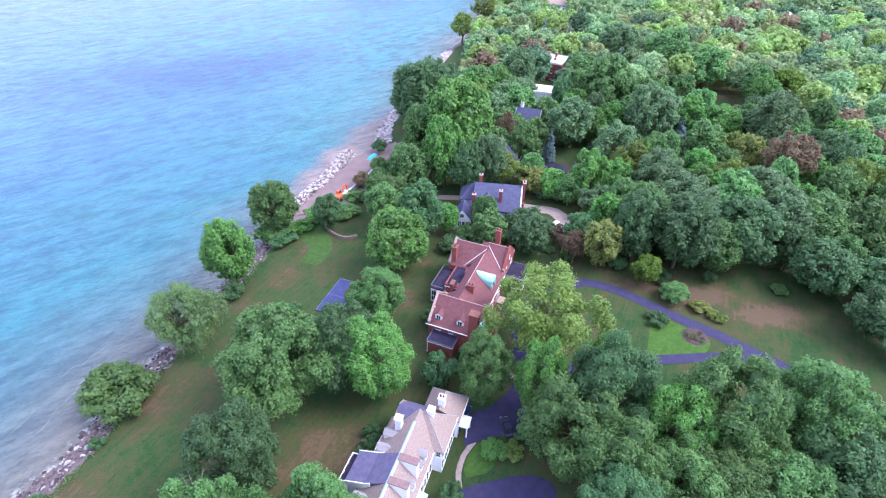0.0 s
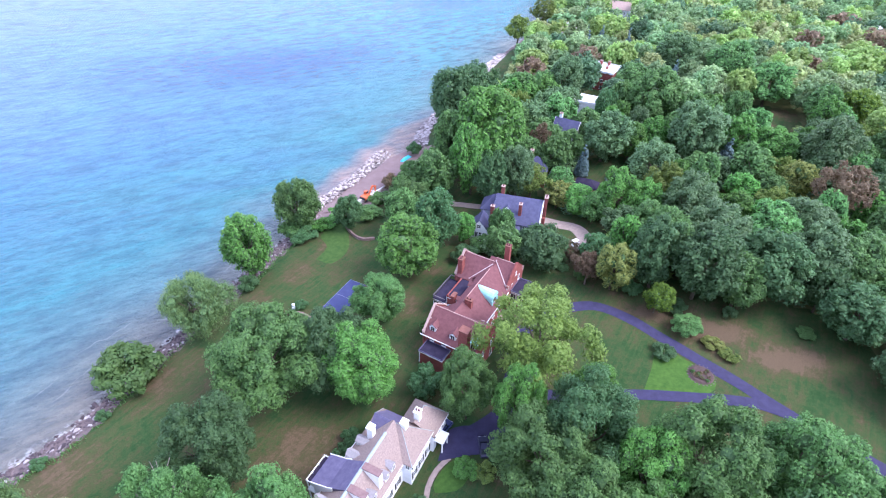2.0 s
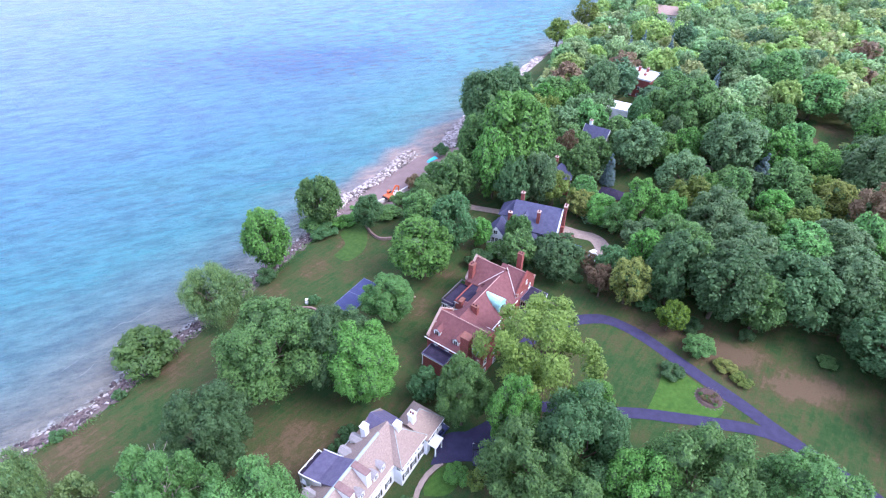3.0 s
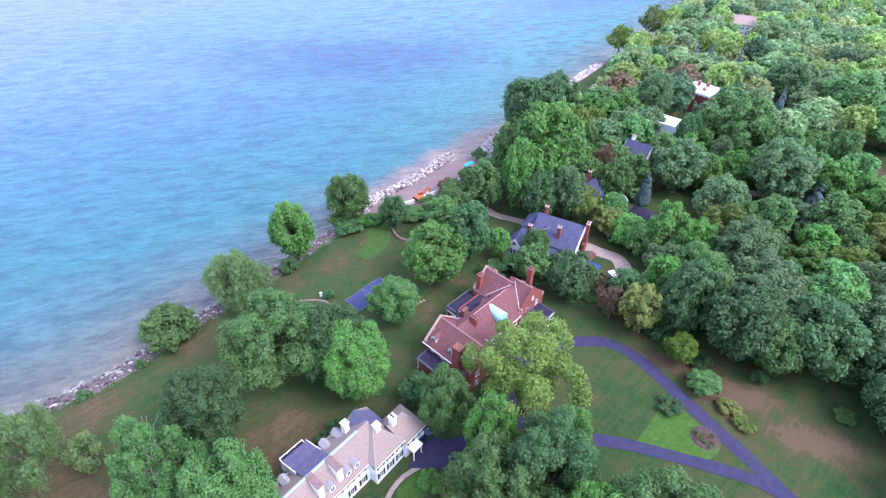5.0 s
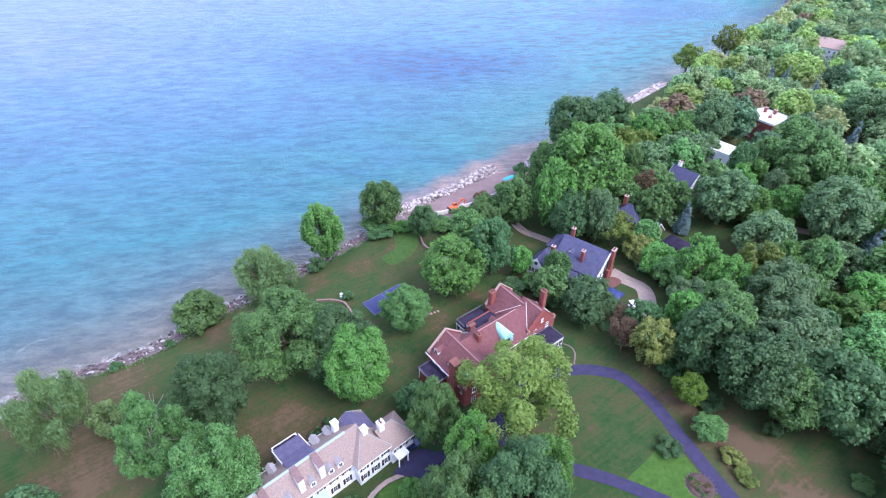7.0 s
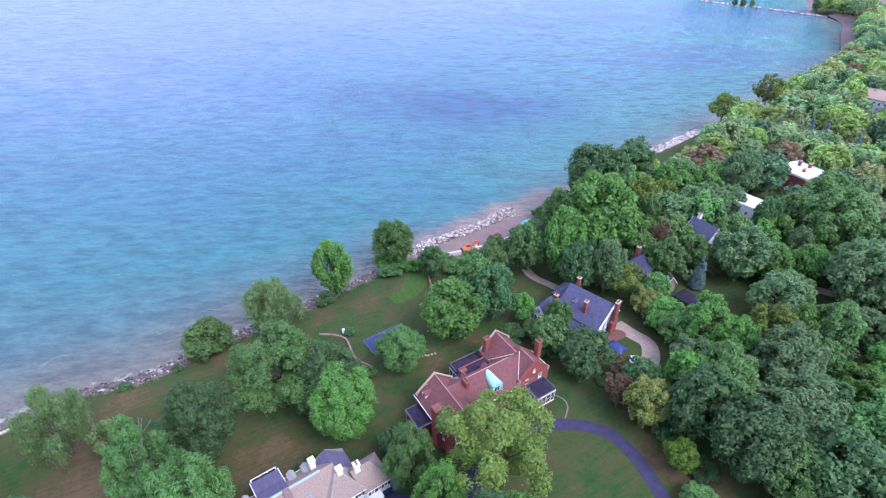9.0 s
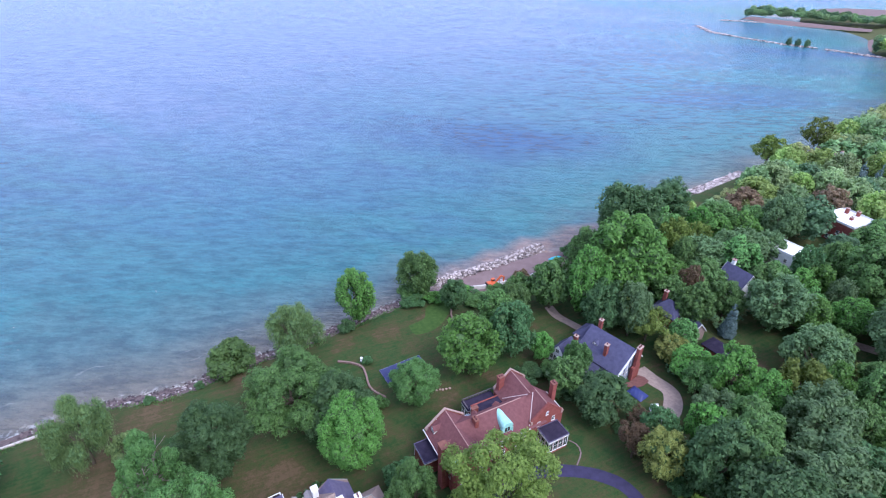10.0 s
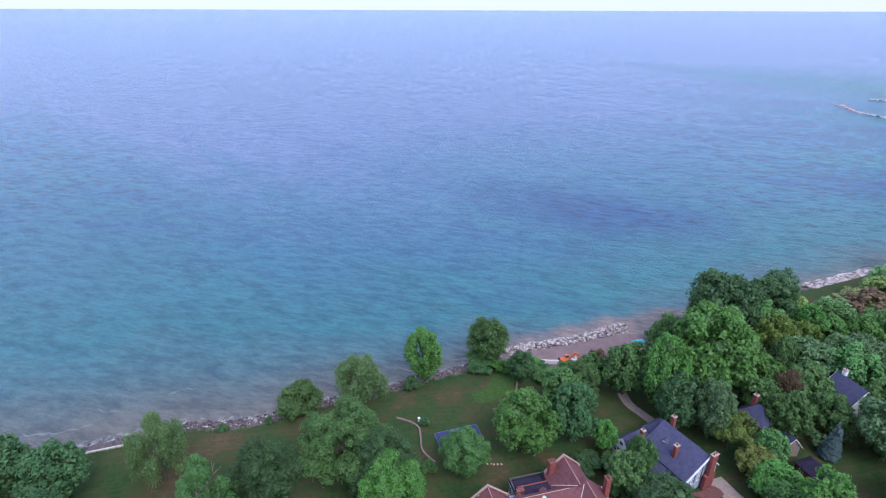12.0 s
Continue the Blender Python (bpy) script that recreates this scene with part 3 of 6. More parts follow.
tree(48.5, 183.0, 14.0, 6.0, "maple", 0)
tree(92.5, 188.5, 24.5, 10.0, "ash", 2, label="broad grey-green tree in the wood")
tree(52.0, 174.0, 13.0, 2.8, "spruce", 0)
tree(57.0, 158.5, 9.0, 2.4, "spruce", 1)
WOOD_TREES = [(72.8, 110.8, 23.5, 8.6, "oak"), (62.6, 114.0, 22.3, 7.0, "oak"), (90.0, 112.5, 21.0, 9.6, "oak"), (81.5, 108.0, 18.0, 6.5, "maple"), (67.0, 122.0, 20.5, 7.4, "linden"),
              (80.5, 126.0, 20.5, 9.2, "ash"), (58.0, 136.0, 12.5, 6.0, "ash"), (66.0, 133.5, 16.0, 7.0, "linden"), (77.5, 141.0, 21.5, 8.0, "ash"), (58.6, 145.2, 18.8, 6.4, "bright"),
              (65.6, 145.0, 16.4, 6.0, "bright"), (93.5, 148.0, 12.2, 5.8, "bright"), (101.0, 161.0, 12.0, 6.0, "bright"), (97.0, 173.0, 12.8, 6.0, "ash"), (89.5, 172.5, 12.0, 6.0, "linden"),
              (73.5, 167.5, 18.6, 8.2, "ash"), (105.0, 118.5, 20.5, 8.4, "ash"), (112.5, 117.0, 18.6, 8.0, "linden"), (105.5, 100.0, 17.0, 8.0, "oak"), (116.0, 93.0, 16.5, 7.6, "oak"),
              (97.0, 131.0, 18.5, 8.4, "linden"), (109.0, 136.0, 18.0, 8.6, "ash"), (134.0, 180.0, 27.0, 10.5, "ash"), (124.5, 150.0, 22.6, 8.2, "brown"), (118.5, 163.5, 16.8, 5.6, "yellow"),
              (170.0, 229.0, 18.0, 8.0, "lime"), (142.0, 249.0, 21.0, 10.5, "linden"), (83.0, 219.0, 27.0, 11.0, "linden"), (112.0, 283.0, 24.0, 11.0, "ash"), (131.0, 268.0, 24.0, 11.0, "linden"),
              (51.0, 244.0, 21.5, 8.4, "ash"), (42.0, 243.0, 14.5, 6.4, "linden"), (83.0, 251.0, 16.5, 9.0, "linden"), (104.0, 185.0, 13.8, 3.6, "spruce"), (121.0, 190.0, 16.0, 8.5, "bright")]
for i, (x, y, top, r, kind) in enumerate(WOOD_TREES):
    tree(x, y, top, r, kind, i)
tree(32.5, 332.0, 17.0, 9.0, "locust", 1, detail=0.5)
tree(49.5, 368.0, 20.0, 8.0, "locust", 2, detail=0.5, label="thin pale tree at the lake's edge")
shrub(-43.0, 105.5, 1.5, 2.8, "oak", 0, "low dark bush at the foot of a tree")
shrub(-27.0, 141.5, 1.5, 4.5, "bright", 0, "wild green thicket on the bank")
shrub(-37.0, 132.0, 3.6, 5.0, "maple", 2, "wild green thicket on the bank")
shrub(-14.2, 164.5, 1.8, 3.2, "brown", 1, "dry brown bush on the bank above the sand")
shrub(-16.0, 150.5, 2.0, 4.0, "maple", 0, "wild green thicket on the bank")
shrub(-24.0, 146.0, -0.5, 3.2, "oak", 2, "wild green thicket on the bank")
shrub(-8.0, 172.0, 3.0, 4.5, "maple", 1, "wild green thicket on the bank")
shrub(-10.5, 192.5, 0.5, 3.0, "oak", 1, "dark bush on the lake bank")
shrub(-35.5, 128.0, 2.0, 4.0, "oak", 1, "wild green thicket on the bank")
shrub(-30.0, 134.0, 1.6, 3.6, "bright", 1, "wild green thicket on the bank")
shrub(-17.0, 141.0, 2.5, 4.0, "maple", 2, "wild green thicket on the bank")
shrub(-11.0, 88.5, 3.4, 2.2, "maple", 1, "green shrub beside the blue court")
shrub(-25.5, 98.0, 1.8, 1.6, "oak", 0, "small round shrub beside a white urn")
shrub(6.5, 92.0, 4.0, 1.8, "maple", 2, "green shrub against the brick house")
shrub(-46.0, 96.0, -0.6, 1.4, "oak", 1, "small bush above the shore rocks")
shrub(-57.0, 63.5, -0.8, 1.6, "oak", 2, "small bush above the shore rocks")
shrub(-62.5, 52.0, -0.8, 1.6, "oak", 0, "small bush above the shore rocks")
shrub(-45.5, 39.5, 9.0, 3.6, "willow", 1, "young willow bush beside a taller willow")
shrub(-5.0, 59.0, 3.2, 2.0, "oak", 2, "clipped round shrub beside the white house")
shrub(-4.4, 45.5 + 16.5, 3.0, 1.8, "oak", 0, "clipped round shrub beside the white house")
shrub(9.5, 50.0, 3.2, 2.2, "oak", 1, "clipped round shrub beside the white house")
shrub(18.0, 58.0, 2.8, 2.4, "bright", 2, "low garden shrub beside the forecourt")
shrub(21.5, 57.5, 2.4, 2.2, "locust", 0, "low garden shrub beside the forecourt")
shrub(24.5, 60.5, 3.4, 2.4, "oak", 2, "low garden shrub beside the forecourt")
shrub(30.2, 110.4, 2.2, 0.9, "bright", 0, "small shrub at the porch corner")

for i, (x, y) in enumerate([(41, 119.0), (45.5, 116), (57.5, 111.0), (67.0, 107.0), (80.0, 104.5), (96.5, 100.5)]):
    shrub(x, y, gz(x, y) + 1.8 + 2.2 * ((i * 7) % 5) / 4, 1.8 + 1.4 * ((i * 5) % 4) / 3, ("oak", "maple", "oak", "oak")[i % 4], i, "dark green undergrowth bush along the edge of the wood")

# ---- woods ----
PLACED = [(o.location.x, o.location.y, o.scale.x * 6.5) for o in scene.objects if o.parent is None and o.name.startswith("tree")]
CLEAR = [(27, 138, 15), (47, 135, 8), (8, 150, 5), (40, 132, 6), (63, 163, 9), (85, 190, 8), (47, 163, 8), (35, 168, 6.5), (47, 200, 8), (62, 229, 10), (72, 267, 13), (61, 287, 6),
         (85, 290, 6), (139, 231, 12), (131, 224, 9), (133, 213, 11), (127, 205, 7), (84, 193, 7), (64, 139, 4), (103, 397, 14), (102, 384, 9), (88, 277, 5), (57, 217, 6), (46, 127, 6.5), (62, 173, 10), (63, 155, 5), (47, 194, 7), (100, 380, 15), (18, 290, 15), (22, 302, 16), (27, 314, 15), (29, 324, 11), (19, 277, 12), (20, 263, 10), (21, 249, 7), (64, 346, 12), (66, 330, 8), (262, 374, 16), (290, 368, 16), (32.5, 332, 10), (70, 250, 6), (45, 191, 5.5), (34, 160, 4), (47, 157, 5), (66, 242, 6), (255, 377, 9), (290, 372, 12), (96, 184, 5)]
WOOD_EDGE = np.array([(-200, 118), (12, 118), (38, 121), (48, 116), (60, 113), (72, 111), (84, 107), (92, 105), (101, 101), (108, 86), (125, 72), (400, 40), (2000, 0)], float)


def wooded(x, y):
    if inland(x, y) < 9 or y > 765 and y < 905:
        return False
    if y > 142 and y < 200 and inland(x, y) < 14:
        return False
    return y > np.interp(x, WOOD_EDGE[:, 0], WOOD_EDGE[:, 1]) and not any(math.hypot(x - a, y - b) < c for a, b, c in CLEAR)


me = ground.data
me.materials.append(SOIL)
me.materials.append(SAND)
me.materials.append(SHINGLE_BANK)
for f in me.polygons:
    c = f.center
    d = inland(c.x, c.y)
    if d < 6.0:
        f.material_index = 2 if 142 < c.y < 199 or c.y > 480 else 3 if c.y < 142 or d < 2.5 else 0
    elif wooded(c.x - 3, c.y - 7) and wooded(c.x, c.y - 4) and c.x > 20 and c.y < 1200:
        f.material_index = 1

# both mixes lean to pale kinds, which put the woods' haze into leaf colour
NEAR_KINDS = ["maple"] * 3 + ["oak"] * 3 + ["bright"] * 6 + ["linden"] * 9 + ["ash"] * 7 + ["locust"] * 3
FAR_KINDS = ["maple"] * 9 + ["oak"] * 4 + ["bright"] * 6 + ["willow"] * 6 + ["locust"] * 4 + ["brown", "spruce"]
rng = random.Random(5)
cells = {}


def room(x, y, r):
    """Whether a crown of that radius still has room at x, y; if so it is taken."""
    cx, cy = int(x // 16), int(y // 16)
    for i in range(cx - 1, cx + 2):
        for j in range(cy - 1, cy + 2):
            if any(math.hypot(x - a, y - b) < 0.72 * (r + c) for a, b, c in cells.get((i, j), ())):
                return False
    cells.setdefault((cx, cy), []).append((x, y, r))
    return True


for a, b, c in PLACED:
    cells.setdefault((int(a // 16), int(b // 16)), []).append((a, b, c))
fill = []
for y in np.arange(100, 760, 3.0):
    for x in np.arange(-20, 560, 3.0):
        tx, ty = x + rng.uniform(-1.5, 1.5), y + rng.uniform(-1.5, 1.5)
        if tx > 0.71 * ty + 68 or ty > 550 - 0.5 * (tx - 123) and tx > 110 or not wooded(tx, ty) or tx < 24 and ty < 150:
            continue
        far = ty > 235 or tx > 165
        r = rng.uniform(4.5, 7.6) if not far else rng.uniform(6.0, 10.5)
        if room(tx, ty, r):
            fill.append((tx, ty, r, far))
for i in range(14):                                     # the strip of trees south of the drive and beyond the white house
    px, py = 74 + 8 * (i % 7) + rng.uniform(-2, 2), 36 + 13 * (i // 7) + rng.uniform(-2, 2)
    if py < 62 - 0.05 * px or px > 100:
        tree(px, py, gz(px, py) + rng.uniform(17, 23), 7.4, ("maple", "oak")[i % 2], i, 0.7)
for px, py, r in [(-60, 14, 7.5), (-48, 8, 7.0), (-71, 4, 7.0), (-36, 18, 7.0), (-55, -4, 7.5)]:
    tree(px, py, 17, r, "oak", int(-px), 0.5)
far_woods = []
for i, (px, py, r, far) in enumerate(fill):
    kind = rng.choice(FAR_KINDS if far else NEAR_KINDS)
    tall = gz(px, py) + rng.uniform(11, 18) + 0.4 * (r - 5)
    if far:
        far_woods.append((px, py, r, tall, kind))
    else:
        tree(px, py, tall, r if kind != "spruce" else 3.6, kind, i, 0.5)


def joined_woods(name, places, label, leaves=950, leaf=0.98):
    """Many crowns in one mesh, one material a kind."""
    kinds = sorted({p[4] for p in places})
    protos = {k: [crown_mesh("c", {"yellow": "maple", "brown": "locust", "willow": "maple"}.get(k, k), leaves, leaf, 6.5, 15.0, 900 + 31 * j + len(k)) for j in range(2)] for k in kinds}
    data = {}
    for k, ms in protos.items():
        for j, m in enumerate(ms):
            co = np.empty(len(m.vertices) * 3)
            m.vertices.foreach_get("co", co)
            loops = np.empty(len(m.loops), int)
            m.loops.foreach_get("vertex_index", loops)
            size = np.empty(len(m.polygons), int)
            m.polygons.foreach_get("loop_total", size)
            slot = np.empty(len(m.polygons), int)
            m.polygons.foreach_get("material_index", slot)
            data[k, j] = (co.reshape(-1, 3), loops, size, slot)
    V, L, S, M, base = [], [], [], [], 0
    rn = random.Random(3)
    for px, py, r, tall, k in places:
        co, loops, size, slot = data[k, rn.randrange(2)]
        a = rn.uniform(0, 6.283)
        ca, sa = math.cos(a), math.sin(a)
        z = gz(px, py)
        s = (3.4 if k == "spruce" else r) / 6.5
        V.append(np.stack([px + s * (co[:, 0] * ca - co[:, 1] * sa), py + s * (co[:, 0] * sa + co[:, 1] * ca), z + co[:, 2] * (tall - z) / 15.0], 1))
        L.append(loops + base)
        S.append(size)
        M.append(np.full(len(slot), kinds.index(k)))
        base += len(co)
    V, L, S, M = map(np.concatenate, (V, L, S, M))
    me = bpy.data.meshes.new(name)
    me.vertices.add(len(V))
    me.vertices.foreach_set("co", V.ravel())
    me.loops.add(len(L))
    me.loops.foreach_set("vertex_index", L)
    me.polygons.add(len(S))
    me.polygons.foreach_set("loop_start", np.concatenate([[0], np.cumsum(S)[:-1]]))
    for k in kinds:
        me.materials.append(HAZY_LEAF[k])
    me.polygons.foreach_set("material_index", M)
    me.update(calc_edges=True)
    for ms in protos.values():
        for m in ms:
            bpy.data.meshes.remove(m)
    return tagged(new(name, me), label, "woods", kind="stuff")


under = []
for y in np.arange(112, 230, 6.0):
    for x in np.arange(20, 150, 6.0):
        tx, ty = x + rng.uniform(-2, 2), y + rng.uniform(-2, 2)
        if tx < 0.71 * ty + 40 and wooded(tx, ty) and wooded(tx, ty - 4):
            under.append((tx, ty, rng.uniform(2.4, 4.2), gz(tx, ty) + rng.uniform(2.5, 6.0), rng.choice(["maple", "oak", "oak", "bright"])))
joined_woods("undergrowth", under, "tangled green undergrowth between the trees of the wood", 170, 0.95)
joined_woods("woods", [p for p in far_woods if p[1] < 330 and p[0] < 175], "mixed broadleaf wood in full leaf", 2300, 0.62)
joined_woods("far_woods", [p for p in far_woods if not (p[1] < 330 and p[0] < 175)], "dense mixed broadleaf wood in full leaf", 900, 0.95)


# ---- shore rocks ----
def rocks(name, places, material, label, seed, category="rocks"):
    """Many angular boulders in one mesh; places: x, y, z, size."""
    ico = bmesh.new()
    bmesh.ops.create_icosphere(ico, subdivisions=1, radius=1)
    iv = np.array([v.co[:] for v in ico.verts])
    it = np.array([[v.index for v in f.verts] for f in ico.faces])
    ico.free()
    rg = np.random.default_rng(seed)
    V, T = [], []
    for i, (x, y, z, s) in enumerate(places):
        q = iv * rg.uniform(0.55, 1.35, (len(iv), 1)) * (s * rg.uniform(0.7, 1.3), s * rg.uniform(0.5, 1.0), s * rg.uniform(0.4, 0.75))
        a = rg.uniform(0, 6.283)
        c, d = math.cos(a), math.sin(a)
        q = np.stack([q[:, 0] * c - q[:, 1] * d, q[:, 0] * d + q[:, 1] * c, q[:, 2]], 1)
        V.append(q + (x, y, z))
        T.append(it + i * len(iv))
    ob = mesh_object(name, np.concatenate(V).tolist(), np.concatenate(T).tolist(), material)
    return tagged(ob, label, category, kind="stuff")


def along(points, step):
    """Places every step metres along a line of points, with the way across."""
    out = []
    for (x0, y0), (x1, y1) in zip(points, points[1:]):
        n = max(1, int(math.hypot(x1 - x0, y1 - y0) / step))
        for i in range(n):
            f = i / n
            d = math.hypot(x1 - x0, y1 - y0)
            out.append((x0 + (x1 - x0) * f, y0 + (y1 - y0) * f, (y1 - y0) / d, -(x1 - x0) / d))
    return out


rk = random.Random(8)
SHORE = [(x, y) for y, x in COAST if -100 <= y <= 142]
stones = []
for x, y, ax, ay in along(SHORE, 0.33):
    if y < 34 and rk.random() < 0.75:
        continue
    for _ in range(4):
        o = rk.uniform(-1.4, 5.8)
        px, py = x + ax * o + rk.uniform(-0.3, 0.3), y + ay * o + rk.uniform(-0.3, 0.3)
        stones.append((px, py, max(gz(px, py), WATER_Z - 0.1) + 0.1, rk.uniform(0.2, 0.52) * (1.6 if rk.random() < 0.12 else 1)))
ROCK_SHORE = Mat("shore_boulder", 0.9, 0.2)
g = ROCK_SHORE.t.nodes.new("ShaderNodeNewGeometry")
ROCK_SHORE.colour(ROCK_SHORE.mix(ROCK_SHORE.math("MULTIPLY", ROCK_SHORE.noise(g.outputs["Position"], 3), 0.5), ROCK_SHORE.ramp(
    g.outputs["Random Per Island"], [(0.0, (0.022, 0.018, 0.024)), (0.45, (0.085, 0.064, 0.072)), (0.82, (0.2, 0.155, 0.16)), (1.0, (0.5, 0.46, 0.47))]), (0.13, 0.1, 0.105)))
def tall_grass(name, line, label, seed):
    """Blades of long rough grass along a line."""
    rg = np.random.default_rng(seed)
    V = []
    for x, y, ax, ay in line:
        for _ in range(8):
            o = 6.4 + rg.normal(0, 0.7) + 0.9 * math.sin(y * 0.35)
            bx, by = x + ax * o + rg.uniform(-0.4, 0.4), y + ay * o + rg.uniform(-0.4, 0.4)
            bz, h, a = gz(bx, by), rg.uniform(0.3, 0.9), rg.uniform(0, 6.283)
            dx, dy, lean = 0.13 * math.cos(a), 0.13 * math.sin(a), rg.normal(0, 0.3, 2)
            V += [(bx - dx, by - dy, bz - 0.05), (bx + dx, by + dy, bz - 0.05), (bx + lean[0], by + lean[1], bz + h)]
    ob = mesh_object(name, V, [(i, i + 1, i + 2) for i in range(0, len(V), 3)], LEAF["maple"])
    return tagged(ob, label, "grass", kind="stuff")


tall_grass("tall_grass", along(SHORE, 0.7), "long green grass above the shore rocks", 11)
rocks("shore_rocks", stones, ROCK_SHORE.m, "tumbled grey and pinkish boulders along the water's edge", 4)
PALE = Mat("pale_boulder", 0.9, 0.2)
g = PALE.t.nodes.new("ShaderNodeNewGeometry")
PALE.colour(PALE.ramp(g.outputs["Random Per Island"], [(0.0, (0.11, 0.088, 0.088)), (0.35, (0.31, 0.255, 0.25)), (1.0, (0.58, 0.51, 0.5))]))
BW = [(-39.0, 145), (-37.6, 151), (-34.2, 159), (-28.4, 172.5), (-25.2, 185), (-22.4, 194)]
pile = []
for x, y, ax, ay in along(BW, 0.4):
    for _ in range(7):
        o = rk.gauss(0, 2.2)
        pile.append((x + ax * o, y + ay * o, WATER_Z + 1.2 - 0.4 * abs(o) + rk.uniform(-0.2, 0.2), rk.uniform(0.28, 0.66)))
rocks("breakwater", pile, PALE.m, "breakwater of pale quarried boulders beside a sandy fill", 5, "breakwater")
pile = []
for x, y, ax, ay in along([(-10, 199), (-10, 213), (-4, 236)], 0.5) + along([(10, 284), (14.5, 298), (24, 328)], 0.4):
    for _ in range(6):
        o = rk.uniform(-2.5, 4.0)
        pile.append((x + ax * o, y + ay * o, WATER_Z + 0.8 + 0.25 * o, rk.uniform(0.5, 1.1)))
rocks("rock_revetment", pile, PALE.m, "pale boulders lining the lake bank", 6, "revetment")
pile = []
for x, y, ax, ay in along([(-137, 812), (-113, 776), (-70, 757), (-31, 747), (7, 743.7)], 1.2) + along([(15, 742), (52, 735), (70, 733)], 1.2) + along([(-126, 884), (-100, 892), (-75, 899)], 1.2):
    for _ in range(3):
        o = rk.gauss(0, 1.6)
        pile.append((x + ax * o, y + ay * o, WATER_Z + 0.5 - 0.2 * abs(o), rk.uniform(0.8, 1.7)))
rocks("harbour_jetty", pile, PALE.m, "long low stone jetties across the harbour mouth", 7, "jetty")


# ---- roads, court, paths laid on the ground ----
def drape(x, y, lift):
    return float(rough_ground(np.array(float(x)), np.array(float(y)))) + lift


def smooth_line(points, step=1.2):
    """A rounded line through points (Catmull-Rom)."""
    P = [Vector(p) for p in points]
    P = [2 * P[0] - P[1]] + P + [2 * P[-1] - P[-2]]
    out = []
    for a, b, c, d in zip(P, P[1:], P[2:], P[3:]):
        n = max(2, int((c - b).length / step))
        for i in range(n):
            t = i / n
            out.append(0.5 * ((2 * b) + (c - a) * t + (2 * a - 5 * b + 4 * c - d) * t * t + (3 * b - a - 3 * c + d) * t ** 3))
    out.append(P[-2])
    return out


def ribbon(name, points, width, material, lift, label, category, kind="structure"):
    line = smooth_line(points)
    verts, faces = [], []
    cols = 5
    for i, p in enumerate(line):
        d = (line[min(i + 1, len(line) - 1)] - line[max(i - 1, 0)]).normalized()
        s = Vector((d.y, -d.x))
        w = width * (1 + 0.03 * math.sin(i * 0.7))
        for j in range(cols):
            q = p + s * w * (j / (cols - 1) - 0.5)
            verts.append((q.x, q.y, drape(q.x, q.y, lift if 0 < j < cols - 1 else lift - 0.05)))
    for i in range(len(line) - 1):
        for j in range(cols - 1):
            a = i * cols + j
            faces.append((a, a + 1, a + cols + 1, a + cols))
    ob = mesh_object(name, verts, [f[::-1] for f in faces], material, smooth=True)
    return tagged(ob, label, category, kind=kind)


def patch(name, outline, material, lift, label, category, grow=1.5):
    """A sheet over the ground with a rounded outline."""
    line = smooth_line(list(outline) + [outline[0]], grow)[:-1]
    c = sum(line, Vector((0, 0))) / len(line)
    verts, faces = [(c.x, c.y, drape(c.x, c.y, lift))], []
    n, rings = len(line), 6
    for k in range(1, rings + 1):
        for p in line:
            q = c.lerp(p, k / rings)
            verts.append((q.x, q.y, drape(q.x, q.y, lift if k < rings else lift - 0.05)))
    for i in range(n):
        faces.append((0, 1 + i, 1 + (i + 1) % n))
        for k in range(rings - 1):
            a, b = 1 + k * n + i, 1 + k * n + (i + 1) % n
            faces.append((a, a + n, b + n, b))
    ob = mesh_object(name, verts, faces, material, smooth=True)
    return tagged(ob, label, category, kind="structure")


ribbon("road", [(27, 86), (28.5, 93), (33, 98.6), (38, 102.2), (43, 104.4), (48.5, 104.9), (55.5, 101.4), (62.5, 95.3), (69.2, 89.2), (75.5, 83.6), (82, 77.4), (90, 70.5), (104, 60), (135, 44)],
       3.2, ASPHALT, 0.1, "curved dark blue-grey asphalt drive through the lawn", "drive")
ribbon("road", [(84, 76.2), (77, 78.6), (67.7, 78.9), (60.3, 78.8), (52.4, 78.4), (42, 76.6), (34, 76.4), (28.5, 76.8), (27.0, 81), (27.0, 86)], 2.7, ASPHALT, 0.13,
       "branch of the asphalt drive under the trees", "drive")
ribbon("road", [(27.5, 82), (26.5, 75), (24.5, 70), (20, 66), (14, 62.5)], 4.6, ASPHALT, 0.16, "asphalt drive between the two houses", "drive")
patch("pavement", [(12.5, 59.5), (14, 66), (20, 67.5), (26, 66.5), (25, 62.5), (18, 61)], ASPHALT, 0.2, "asphalt forecourt beside the white house", "forecourt")
patch("pavement", [(11.5, 47), (11, 51), (17, 52.6), (24.5, 53), (28, 50), (24, 46)], ASPHALT, 0.12, "asphalt turning place beside the white house", "forecourt")
patch("lawn", [(54.6, 79.9), (57.5, 86.0), (60.6, 93.2), (65.5, 89.6), (70.6, 84.6), (68.2, 80.3), (61, 80.0)], FRESH, 0.07, "bright green patch of fresh turf", "lawn")
patch("lawn", [(12.6, 53.6), (12.2, 55.2), (13.4, 57.8), (15.4, 60.0), (17.2, 61.0), (19.4, 59.8), (18.4, 56.6), (16.4, 54.2)], FRESH, 0.09, "bright green strip of grass beside the forecourt", "lawn")
patch("lawn", [(-28, 118), (-23, 116), (-20, 122), (-21.5, 130), (-26, 137), (-30, 130), (-26.5, 124)], ROUGH_GRASS, 0.06, "bright green rough grass on the bank top", "lawn")
